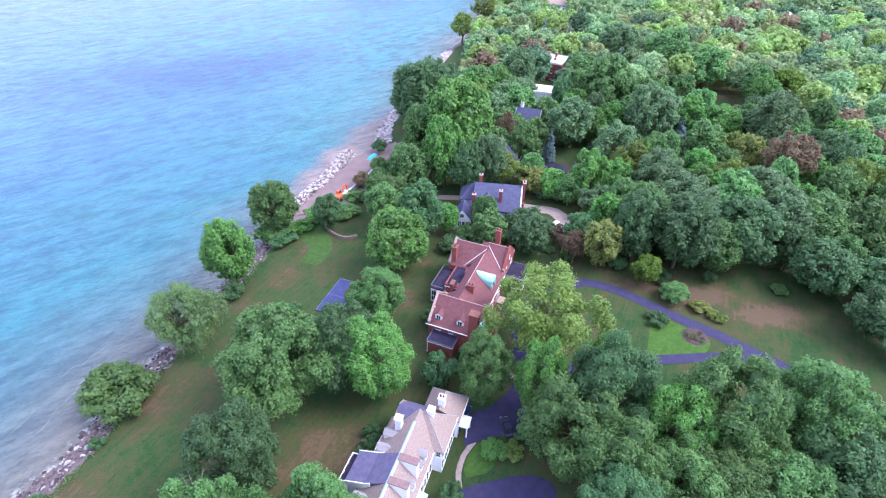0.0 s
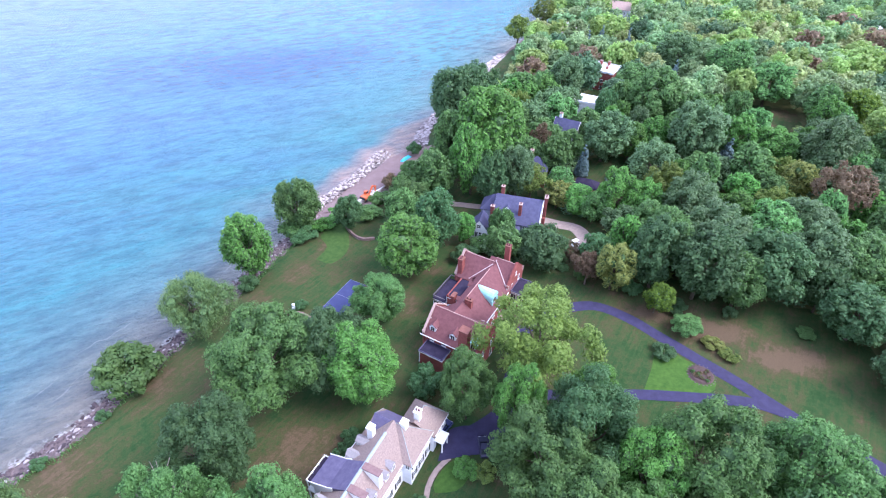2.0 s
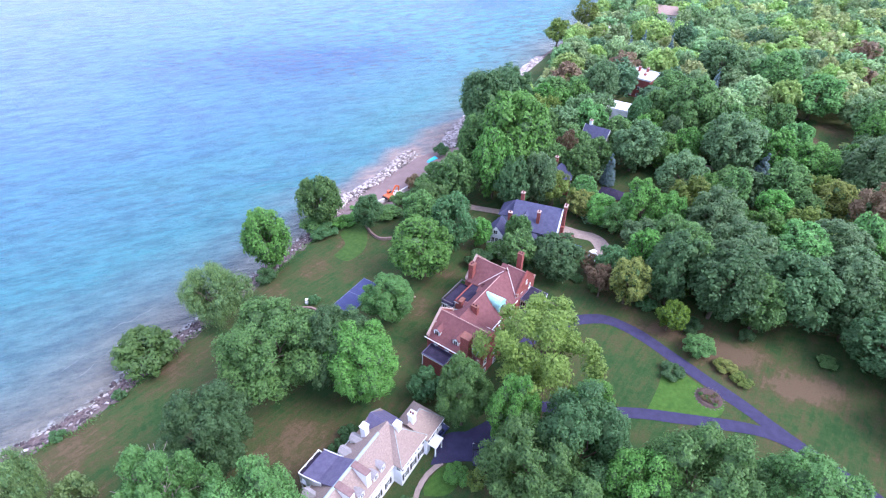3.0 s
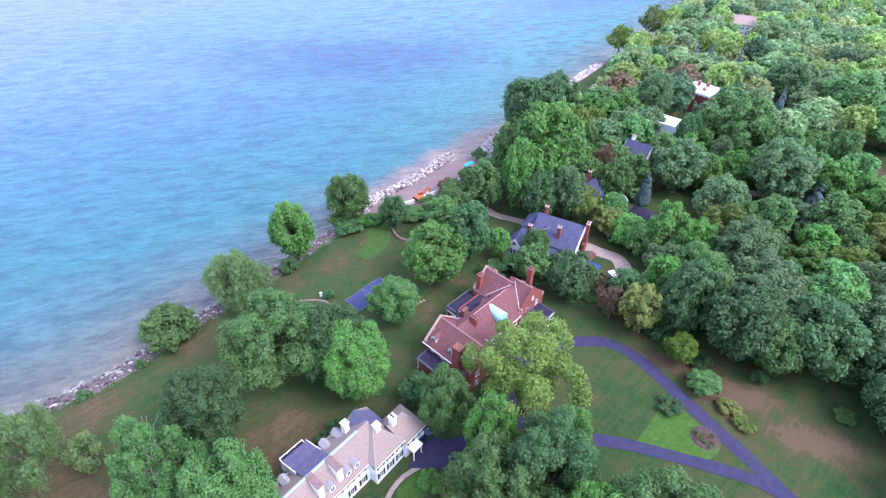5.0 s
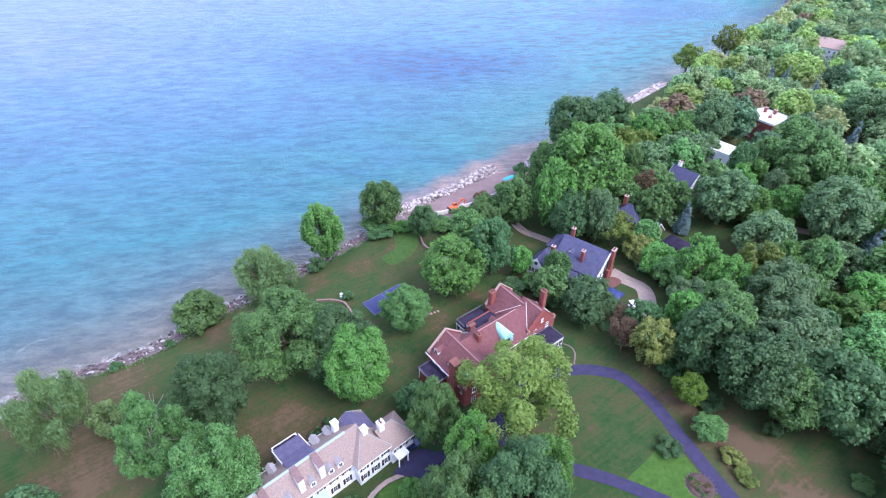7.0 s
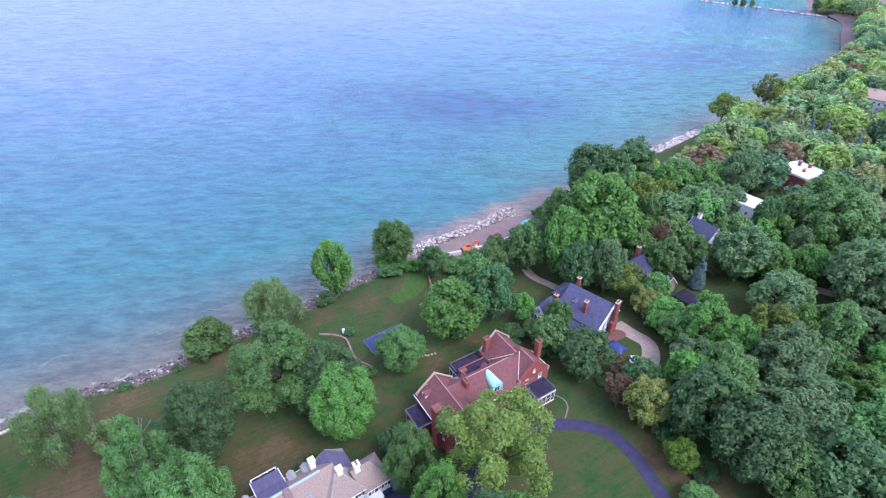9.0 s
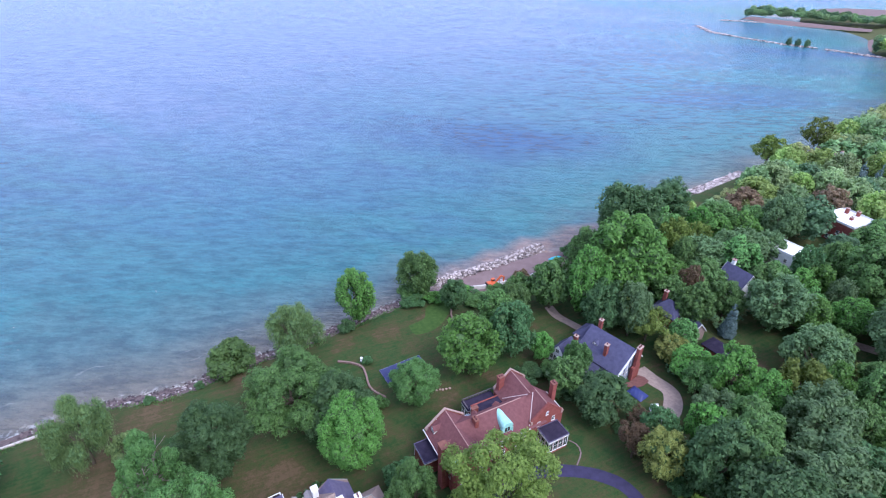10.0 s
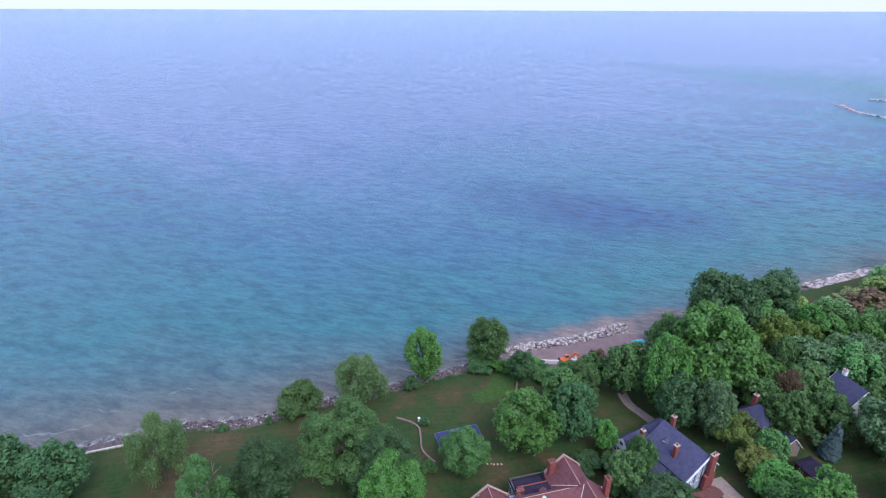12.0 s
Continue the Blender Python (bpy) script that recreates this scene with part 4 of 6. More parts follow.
ribbon("path", [(11.2, 51.5), (11.2, 54.5), (12.4, 57.8), (14.6, 60.4)], 1.0, GRAVEL, 0.14, "pale gravel garden path", "path")
ribbon("path", [(31.5, 108.5), (34.2, 108.8), (36.2, 107.2), (37.0, 103.5)], 0.35, SAND, 0.1, "narrow worn garden path", "path")
ribbon("path", [(2.0, 154.5), (6.5, 151.6), (12, 150.6), (18, 149.6)], 3.0, GRAVEL, 0.12, "pale gravel path beside the slate-roofed house", "path")
ribbon("road", [(36.5, 143.5), (41, 141.8), (46.5, 140), (48.8, 134), (48.0, 127.5)], 4.6, GRAVEL, 0.12, "pale gravel drive beside the slate-roofed house", "drive")
ribbon("road", [(70, 131), (64, 138), (57, 146)], 3.2, GRAVEL, 0.1, "gravel track in the wood", "track")
ribbon("road", [(72, 190), (80, 193), (92, 194)], 3.5, GRAVEL, 0.1, "paved lane in the wood", "lane")
PATIO = plain("old_paving_brick", (0.1, 0.045, 0.042), (0.2, 0.095, 0.085), 1.5, 0.9, 0.2, bump=0.4)
patch("patio", [(34.5, 133.2), (36.5, 137), (37.4, 141), (40.4, 140.6), (39, 136)], PATIO, 0.2, "red brick patio beside the slate-roofed house", "patio")
patch("sand", [(-35, 147), (-30.5, 159), (-24.8, 172), (-20.5, 188), (-14, 191), (-10, 187), (-14, 176), (-19, 162), (-28, 150)], SAND, 0.35, "pinkish sand fill behind the breakwater", "sand")
ribbon("beach", [(80, 520), (91, 564), (91, 640), (90, 700), (76, 733)], 14, SAND, 0.9, "pale sandy beach at the harbour", "beach")
ribbon("beach", [(45, 889), (0, 893), (-60, 899), (-108, 912)], 9, SAND, 0.9, "pale sandy beach at the harbour", "beach")

# the blue court
COURT = plain("blue_court", (0.03, 0.036, 0.105), (0.05, 0.058, 0.145), 0.6, 0.75, 0.25)
COURT_LINE = plain("worn_court_line", (0.12, 0.13, 0.2), (0.26, 0.27, 0.33), 1.5, 0.8, 0.2)
court = new("sports_court")
court.matrix_world = Matrix.LocRotScale((-20.6, 97.4, 0), Euler((0, 0, radians(-21.7))), None)
zc = max(drape(-21.4, 98.2, 0), drape(-16.8, 110, 0), drape(-15, 95.6, 0)) + 0.06
box("slab", (0, 0, zc - 0.5), (5.8, 12.6, zc + 0.03), COURT, court, bevel=0.02)
for n, p, q in (("line", (0.0, 0.0), (5.8, 0.1)), ("line", (0.0, 12.5), (5.8, 12.6)), ("line", (0.0, 0.1), (0.1, 12.5)), ("line", (5.7, 0.1), (5.8, 12.5)), ("line", (0.1, 6.2), (5.7, 6.28))):
    box(n, (*p, zc + 0.034), (*q, zc + 0.04), COURT_LINE, court, bevel=0)
tagged(court, "small blue sports court with pale edge lines", "court")

# flower bed
BED_STONE = plain("edging_stone", (0.09, 0.07, 0.07), (0.18, 0.14, 0.135), 1.5, 0.9, 0.2)
bed = new("flower_bed")
bed.location = (68.0, 85.2, gz(68.0, 85.2))
bm = bmesh.new()
bmesh.ops.create_cone(bm, cap_ends=True, segments=28, radius1=3.0, radius2=2.3, depth=0.45)
part("soil", bm, plain("bed_soil", (0.05, 0.032, 0.03), (0.12, 0.085, 0.08), 2, 0.95, 0.1, bump=0.5), bed).location = (0, 0, 0.15)
for i in range(22):
    a = 6.283 * i / 22
    bm = bmesh.new()
    bmesh.ops.create_icosphere(bm, subdivisions=1, radius=0.22)
    o = part("edge_stone", bm, BED_STONE, bed)
    o.location, o.scale = (2.95 * math.cos(a), 2.95 * math.sin(a), 0.1), (1, 0.8, 0.6)
for i in range(16):
    r, a = rk.uniform(0.3, 2.2), rk.uniform(0, 6.283)
    leafy = crown_mesh("plant", "shrub", 120, 0.13, 0.5, 0.6, 40 + i)
    leafy.materials.append(LEAF["brown" if i % 3 else "maple"])
    leafy.materials.append(INNER_SHADE)
    o = new("plant", leafy)
    o.parent, o.location = bed, (r * math.cos(a), r * math.sin(a), 0.3)
tagged(bed, "round flower bed with low brownish plants and edging stones", "flower bed")


# garden walls
def low_wall(points, height, thick, material, label):
    line = smooth_line(points, 0.8)
    bm = bmesh.new()
    prev = None
    for i, p in enumerate(line):
        d = (line[min(i + 1, len(line) - 1)] - line[max(i - 1, 0)]).normalized()
        s = Vector((d.y, -d.x)) * thick / 2
        z = gz(p.x, p.y)
        ring = [bm.verts.new((*(p + s), z - 0.4)), bm.verts.new((*(p + s), z + height)), bm.verts.new((*(p - s), z + height)), bm.verts.new((*(p - s), z - 0.4))]
        if prev:
            for k in range(4):
                bm.faces.new((prev[k], prev[(k + 1) % 4], ring[(k + 1) % 4], ring[k]))
        else:
            bm.faces.new(ring)
        prev = ring
    bm.faces.new(prev[::-1])
    bmesh.ops.recalc_face_normals(bm, faces=bm.faces)
    return tagged(part("garden_wall", bm, material), label, "wall", kind="structure")


WALL_STONE = plain("garden_stone", (0.14, 0.09, 0.08), (0.3, 0.21, 0.19), 1.4, 0.9, 0.2, bump=0.5)
low_wall([(-25, 138), (-22.9, 133.8), (-19.5, 129.5), (-16.4, 127.6), (-13.2, 128.2)], 0.9, 0.5, WALL_STONE, "curved low red stone garden wall")
low_wall([(-33, 93), (-29, 95), (-25.5, 95.5), (-22.3, 93.9), (-17.5, 91.0), (-12, 91)], 0.6, 0.5, WALL_STONE, "curved low stone garden wall")
low_wall([(-30, 147.5), (-23.4, 154.5), (-17.5, 163.5), (-13.3, 172), (-8.5, 184.5)], 1.6, 0.5, plain("pale_concrete", (0.5, 0.47, 0.46), (0.7, 0.67, 0.66), 0.7, 0.9, 0.2), "pale concrete wall behind the sand fill")
low_wall([(-79.5, 14), (-75, 24), (-71, 33)], 0.5, 0.6, plain("pale_concrete_edge", (0.4, 0.36, 0.34), (0.58, 0.53, 0.5), 0.7, 0.9, 0.2), "low pale concrete edge of the lawn")


# ---- houses ----
def root_at(name, x, y, z, turn, label, category="house"):
    o = new(name)
    o.matrix_world = Matrix.LocRotScale((x, y, z), Euler((0, 0, radians(turn))), None)
    return tagged(o, label, category)


def gable_roof(parent, u0, u1, v0, v1, ze, zr, material, axis="u", over=0.4, thick=0.22, end=0.0, mid=None, name="roof"):
    """Two slopes over the rectangle; the ridge runs along the axis."""
    if axis == "u":
        c = (v0 + v1) / 2 if mid is None else mid
        sl, sr = (zr - ze) / (c - v0), (zr - ze) / (v1 - c)
        o = [(v0 - over, ze - over * sl), (c, zr), (v1 + over, ze - over * sr), (v1 + over, ze - over * sr - thick), (c, zr - thick * 1.3), (v0 - over, ze - over * sl - thick)]
        return prism(name, [(u0 - end, a, b) for a, b in o], (u1 - u0 + 2 * end, 0, 0), material, parent)
    c = (u0 + u1) / 2 if mid is None else mid
    sl, sr = (zr - ze) / (c - u0), (zr - ze) / (u1 - c)
    o = [(u0 - over, ze - over * sl), (c, zr), (u1 + over, ze - over * sr), (u1 + over, ze - over * sr - thick), (c, zr - thick * 1.3), (u0 - over, ze - over * sl - thick)]
    return prism(name, [(a, v0 - end, b) for a, b in o], (0, v1 - v0 + 2 * end, 0), material, parent)


def hip_roof(parent, u0, u1, v0, v1, ze, zr, a, b, material, over=0.4, name="roof"):
    """A hipped roof whose ridge runs from a to b (u, v)."""
    bm = bmesh.new()
    e = [bm.verts.new(p) for p in ((u0 - over, v0 - over, ze), (u1 + over, v0 - over, ze), (u1 + over, v1 + over, ze), (u0 - over, v1 + over, ze))]
    d = [bm.verts.new((v.co.x, v.co.y, ze - 0.2)) for v in e]
    p, q = bm.verts.new((*a, zr)), bm.verts.new((*b, zr))
    along_u = abs(b[0] - a[0]) >= abs(b[1] - a[1])
    if along_u:
        fs = [(e[0], e[1], q, p), (e[1], e[2], q), (e[2], e[3], p, q), (e[3], e[0], p)]
    else:
        fs = [(e[0], e[1], p), (e[1], e[2], q, p), (e[2], e[3], q), (e[3], e[0], p, q)]
    for f in fs:
        bm.faces.new(f)
    for i in range(4):
        bm.faces.new((d[i], d[(i + 1) % 4], e[(i + 1) % 4], e[i]))
    bm.faces.new(d[::-1])
    bmesh.ops.recalc_face_normals(bm, faces=bm.faces)
    return part(name, bm, material, parent)


def gable_wall(parent, axis, at, c0, c1, z0, ze, zr, thick, material, mid=None, name="gable_wall"):
    """A wall with a pointed top, across the axis, from c0 to c1."""
    m = (c0 + c1) / 2 if mid is None else mid
    o = [(c0, z0), (c1, z0), (c1, ze), (m, zr), (c0, ze)]
    if axis == "u":
        return prism(name, [(at, a, b) for a, b in o], (thick, 0, 0), material, parent)
    return prism(name, [(a, at, b) for a, b in o], (0, thick, 0), material, parent)


def coping(parent, axis, at, c0, c1, ze, zr, thick, material, mid=None):
    """The stone cap on a gable's two slopes, with a kneeler at each foot."""
    m = (c0 + c1) / 2 if mid is None else mid
    o = [(c0 - 0.25, ze), (m, zr), (c1 + 0.25, ze), (c1 + 0.25, ze + 0.22), (m, zr + 0.26), (c0 - 0.25, ze + 0.22)]
    if axis == "u":
        return prism("coping", [(at - 0.06, a, b) for a, b in o], (thick + 0.12, 0, 0), material, parent)
    return prism("coping", [(a, at - 0.06, b) for a, b in o], (0, thick + 0.12, 0), material, parent)


def chimney(parent, u, v, z0, z1, du, dv, material, cap=None, pots=2):
    c = box("chimney", (u - du / 2, v - dv / 2, z0), (u + du / 2, v + dv / 2, z1 - 0.35), material, parent, bevel=0.03)
    box("cap", (u - du / 2 - 0.12, v - dv / 2 - 0.12, z1 - 0.35), (u + du / 2 + 0.12, v + dv / 2 + 0.12, z1 - 0.12), cap or STONE, c, bevel=0.03)
    for i in range(pots):
        f = (i + 0.5) / pots - 0.5
        bm = bmesh.new()
        bmesh.ops.create_cone(bm, cap_ends=True, segments=10, radius1=0.2, radius2=0.16, depth=0.5)
        o = part("chimney_pot", bm, TILE_RED, c)
        o.location = (u + f * du * 0.9 if du >= dv else u, v + f * dv * 0.9 if dv > du else v, z1 + 0.12)
    return c


def ring_frame(w, h, z, f, y0, y1):
    """A rectangular frame in one piece, w by h, f wide, from y0 to y1 deep."""
    bm = bmesh.new()
    loops = [[bm.verts.new((sx * a, y, z + h / 2 + sz * b)) for sx, sz in ((-1, -1), (1, -1), (1, 1), (-1, 1))]
             for a, b, y in ((w / 2, h / 2, y0), (w / 2, h / 2, y1), (w / 2 - f, h / 2 - f, y1), (w / 2 - f, h / 2 - f, y0))]
    for p, q in zip(loops, loops[1:] + loops[:1]):
        for i in range(4):
            bm.faces.new((p[i], p[(i + 1) % 4], q[(i + 1) % 4], q[i]))
    bmesh.ops.recalc_face_normals(bm, faces=bm.faces)
    return bm


def window(parent, u, v, z, w, h, face, material=None, shutters=None, bars=2):
    """A framed window on a wall that faces +u, -u, +v or -v; z is its sill's height."""
    m = material or TRIM
    f = 0.09
    fr = part("window", ring_frame(w, h, z, f, -0.1, 0.06), m, parent)
    for i in range(1, bars):
        x = -w / 2 + w * i / bars
        box("glazing_bar", (x - 0.03, -0.04, z + f), (x + 0.03, 0.045, z + h - f), m, fr, bevel=0)
    box("glazing_bar", (-w / 2 + f, -0.04, z + h / 2 - 0.03), (w / 2 - f, 0.04, z + h / 2 + 0.03), m, fr, bevel=0)
    box("sill", (-w / 2 - 0.08, -0.05, z - 0.1), (w / 2 + 0.08, 0.14, z), m, fr, bevel=0)
    turn = {"+u": -90, "-u": 90, "+v": 0, "-v": 180}[face]
    fr.location, fr.rotation_euler = (u, v, 0), (0, 0, radians(turn))
    box("pane", (-w / 2 + f, -0.08, z + f), (w / 2 - f, 0.02, z + h - f), GLASS, fr, bevel=0)
    if shutters:
        for s in (-1, 1):
            x = s * (w / 2 + 0.28)
            box("shutter", (x - 0.22, -0.02, z), (x + 0.22, 0.08, z + h), shutters, fr, bevel=0.01)
    return fr


def dormer(parent, u, v, z, w, h, depth, face, wall, roofm):
    """A roof dormer with a small gable and one window; face: the way it looks."""
    turn = {"+u": -90, "-u": 90, "+v": 0, "-v": 180}[face]
    d = new("dormer")
    d.parent = parent
    d.location, d.rotation_euler = (u, v, z), (0, 0, radians(turn))
    body = gable_wall(d, "v", -depth, -w / 2, w / 2, 0, h, h + w * 0.38, depth, wall, name="cheek")
    gable_roof(d, -w / 2, w / 2, -depth - 0.6, 0.12, h, h + w * 0.38 + 0.12, roofm, "v", 0.14, 0.1, name="dormer_roof")
    bm = bmesh.new()
    for a, b, c, e in ((-w * 0.34, 0.12, -w * 0.27, h - 0.05), (w * 0.27, 0.12, w * 0.34, h - 0.05), (-w * 0.34, 0.05, w * 0.34, 0.14), (-w * 0.34, h - 0.12, w * 0.34, h - 0.02), (-0.03, 0.1, 0.03, h)):
        add_box(bm, a, 0, b, c, 0.07, e)
    part("dormer_frame", bm, TRIM, d)
    box("dormer_pane", (-w * 0.28, -0.02, 0.13), (w * 0.28, 0.03, h - 0.1), GLASS, d, bevel=0)
    return d


def flat_porch(parent, u0, u1, v0, v1, z0, zt, wall, sides, rim=0.14, edge=None):
    """A one-storey block with a dark flat roof inside a white rim and windows all round."""
    box("porch_wall", (u0 + 0.15, v0 + 0.15, z0), (u1 - 0.15, v1 - 0.15, zt - 0.45), wall, parent)
    box("cornice", (u0, v0, zt - 0.45), (u1, v1, zt - 0.12), TRIM, parent, bevel=0.04)
    bm = bmesh.new()
    for a, b, c, d in ((u0, v0, u1, v0 + rim), (u0, v1 - rim, u1, v1), (u0, v0 + rim, u0 + rim, v1 - rim), (u1 - rim, v0 + rim, u1, v1 - rim)):
        add_box(bm, a, b, zt - 0.12, c, d, zt + 0.12)
    part("roof_rim", bm, edge or LEAD, parent)
    box("flat_roof", (u0 + rim, v0 + rim, zt - 0.115), (u1 - rim, v1 - rim, zt - 0.02), MEMBRANE, parent, bevel=0)
    for face in sides:
        lo, hi = (v0, v1) if face[1] == "u" else (u0, u1)
        n = max(2, int((hi - lo) / 1.3))
        for i in range(n):
            c = lo + (i + 0.5) * (hi - lo) / n
            at = {"+u": (u1 - 0.15, c), "-u": (u0 + 0.15, c), "+v": (c, v1 - 0.15), "-v": (c, v0 + 0.15)}[face]
            window(parent, *at, z0 + 2.4, (hi - lo) / n - 0.2, zt - z0 - 3.1, face)


def brick_mansion():
    h = root_at("brick_house", 7.1, 85.4, 0, -24.8, "large red brick mansion with red tiled roofs and stone-capped gables")
    b = -0.6
    # walls
    box("wall", (-0.4, 0.0, b), (12.4, 9.6, 7.3), BRICK, h)
    box("wall", (2.0, 9.6, b), (9.4, 22.2, 7.0), BRICK, h)
    box("wall", (3.6, 22.4, b), (9.2, 31.4, 7.9), BRICK, h)
    box("wall", (-3.8, 20.7, b), (3.6, 29.4, 7.9), BRICK, h)
    # roofs
    gable_roof(h, -0.3, 12.3, 0, 9.6, 7.3, 11.5, TILE_RED, "u", 0.45)
    gable_roof(h, 2.5, 9.1, 22.4, 31.4, 7.9, 12.0, TILE_RED, "u", 0.45)
    gable_roof(h, -3.7, 4.6, 20.7, 29.4, 7.9, 12.1, TILE_RED, "u", 0.45)
    gable_roof(h, -0.4, 9.6, 4.8, 9.6, 7.3, 11.4, TILE_RED, "v", 0.45, mid=4.2)
    gable_roof(h, -0.4, 9.6, 20.7, 26.7, 7.3, 11.4, TILE_RED, "v", 0.45, mid=4.2)
    prism("roof", [(1.8, 9.6, 9.2), (4.2, 9.6, 11.4), (10.05, 9.6, 6.96), (10.05, 9.6, 6.74), (4.2, 9.6, 11.1), (1.8, 9.6, 8.98)], (0, 11.1, 0), TILE_RED, h)
    prism("attic_wall", [(2.0, 9.6, 7.0), (2.0, 9.6, 9.3), (4.2, 9.6, 11.1), (9.3, 9.6, 7.2), (9.3, 9.6, 7.0)], (0, 11.1, 0), BRICK, h)
    # gables with stone caps
    for at, c0, c1, ze, zr in ((-0.75, -0.1, 9.7, 7.4, 11.8), (12.35, -0.1, 9.7, 7.4, 11.8), (-4.15, 20.6, 29.5, 8.0, 12.5), (9.15, 22.3, 31.5, 8.0, 12.5)):
        gable_wall(h, "u", at, c0, c1, b, ze, zr, 0.45, BRICK)
        coping(h, "u", at, c0, c1, ze, zr, 0.45, STONE if at < 0 else BRICK)
        for c in (c0 - 0.1, c1 - 0.5):
            box("kneeler", (at - 0.1, c, ze - 0.5), (at + 0.55, c + 0.6, ze + 0.55), STONE, h, bevel=0.05)
    # ridges, valley flashings, gutters
    RIDGE = plain("ridge_tile", (0.34, 0.2, 0.18), (0.46, 0.3, 0.27), 2, 0.8, 0.2)
    for p, q, r in (((-0.3, 4.8, 11.53), (12.3, 4.8, 11.53), 0.1), ((-3.7, 25.05, 12.13), (4.4, 25.05, 12.13), 0.1), ((4.0, 26.9, 12.03), (9.1, 26.9, 12.03), 0.1), ((4.2, 9.5, 11.43), (4.2, 22.6, 11.43), 0.1)):
        bm = bmesh.new()
        limb(bm, p, q, r, r, 6)
        part("ridge", bm, RIDGE, h)
    FLASH = plain("pale_flashing", (0.5, 0.42, 0.42), (0.66, 0.58, 0.58), 2, 0.6, 0.3)
    for p, q in (((4.2, 26.2, 11.65), (9.5, 22.0, 7.45)), ((4.2, 24.6, 11.6), (-0.3, 20.6, 7.7)), ((4.2, 5.6, 10.6), (9.6, 9.9, 7.3))):
        bm = bmesh.new()
        limb(bm, p, q, 0.1, 0.1, 5)
        part("valley", bm, FLASH, h)
    for u0, v0, u1, v1, z in ((9.95, 9.8, 10.1, 22.0, 6.98), (-1.2, -0.62, 11.2, -0.46, 6.86), (2.6, 31.86, 9.0, 32.0, 7.42)):
        box("gutter", (u0, v0, z - 0.1), (u1, v1, z + 0.1), TRIM, h, bevel=0.03)
    # chimneys
    chimney(h, 9.9, -0.85, b, 14.4, 2.0, 1.7, BRICK, CHIMNEY_CAP, 0)
    chimney(h, 5.4, 9.6, 8.5, 12.4, 1.6, 0.9, BRICK, CHIMNEY_CAP, 2)
    chimney(h, 5.0, 31.6, b, 13.3, 1.3, 1.2, BRICK, CHIMNEY_CAP, 2)
    chimney(h, -3.0, 21.6, 5.0, 12.6, 1.2, 1.5, BRICK, CHIMNEY_CAP, 2)
    chimney(h, 0.0, 12.6, 6.0, 9.0, 0.8, 1.6, BRICK, CHIMNEY_CAP, 0)
    # dormers: three on the north slope, the copper bell dormer on the east slope
    for u in (1.3, 6.3, 11.2):
        dormer(h, u, 0.75, 7.6, 1.6, 1.55, 2.2, "-v", TRIM if u < 9 else COPPER, TILE_RED if u < 9 else COPPER)
    for v, w in ((11.4, 1.3), (17.4, 1.6)):
        dormer(h, 1.6, v, 8.5, w, 1.0, 2.2, "-u", COPPER, TILE_RED)
    cd = new("copper_dormer")
    cd.parent, cd.location, cd.scale = h, (8.7, 16.2, 7.9), (1.15, 1.2, 1.3)
    bm = bmesh.new()
    rings = []
    for k in range(7):                                     # a curved hood running back into the slope
        f = k / 6
        w, top, x = 1.25 * (1 - 0.35 * f), 2.3 + 0.25 * f, 0.25 - 4.0 * f
        rings.append([bm.verts.new((x, w * math.cos(a), 1.3 + (top - 1.3) * math.sin(a))) for a in [math.pi * j / 8 for j in range(9)]])
    for p, q in zip(rings, rings[1:]):
        for j in range(8):
            bm.faces.new((p[j], p[j + 1], q[j + 1], q[j]))
    bm.faces.new(rings[0])
    bmesh.ops.recalc_face_normals(bm, faces=bm.faces)
    part("hood", bm, COPPER, cd, "curved verdigris copper hood")
    box("front", (-1.6, -1.1, -0.2), (0.1, 1.1, 1.35), COPPER, cd)
    for y in (-0.55, 0.05):
        box("light", (0.09, y, 0.15), (0.13, y + 0.48, 1.15), GLASS, cd, bevel=0)
    for s in (-1, 1):
        box("scroll", (-0.3, s * 1.1 - 0.12, -0.2), (0.3, s * 1.1 + 0.12, 0.9), COPPER, cd, bevel=0.05)
    # flat roofs on the lake side
    flat_porch(h, -2.1, 2.0, 12.6, 20.6, b, 7.3, BRICK, ["-u"], 0.3, BRICK)
    flat_porch(h, -5.4, -2.1, 12.0, 20.4, b, 5.7, BRICK, ["-u", "-v"], 0.15, MEMBRANE)
    bm = bmesh.new()
    for p, q in (((-5.5, 12.1), (-2.2, 12.3)), ((-5.5, 12.1), (-5.3, 21.1)), ((-5.5, 20.9), (-2.2, 21.1))):
        add_box(bm, *p, 6.35, *q, 6.5)
    for i in range(12):
        add_box(bm, -5.47, 12.15 + i * 0.79, 5.8, -5.35, 12.27 + i * 0.79, 6.36)
    part("railing", bm, plain("dark_rail", (0.08, 0.07, 0.08), (0.14, 0.12, 0.13), 3, 0.6, 0.4), h)
    for i in range(4):
        box("merlon", (-1.9 + i * 0.95, 12.6, 7.42), (-1.4 + i * 0.95, 12.9, 7.8), BRICK, h)
    # glazed roof between the wings
    prism("conservatory_roof", [(-1.6, 9.8, 5.4), (1.9, 9.8, 6.9), (1.9, 9.8, 6.7), (-1.6, 9.8, 5.2)], (0, 2.1, 0), Mat("roof_glass", 0.1, 0.6).colour((0.3, 0.36, 0.45)).m, h)
    for i in range(5):
        v = 9.8 + i * 0.5
        prism("glazing_bar", [(-1.65, v, 5.43), (1.6, v, 6.95), (1.6, v, 6.88), (-1.65, v, 5.36)], (0, 0.1, 0), TRIM, h)
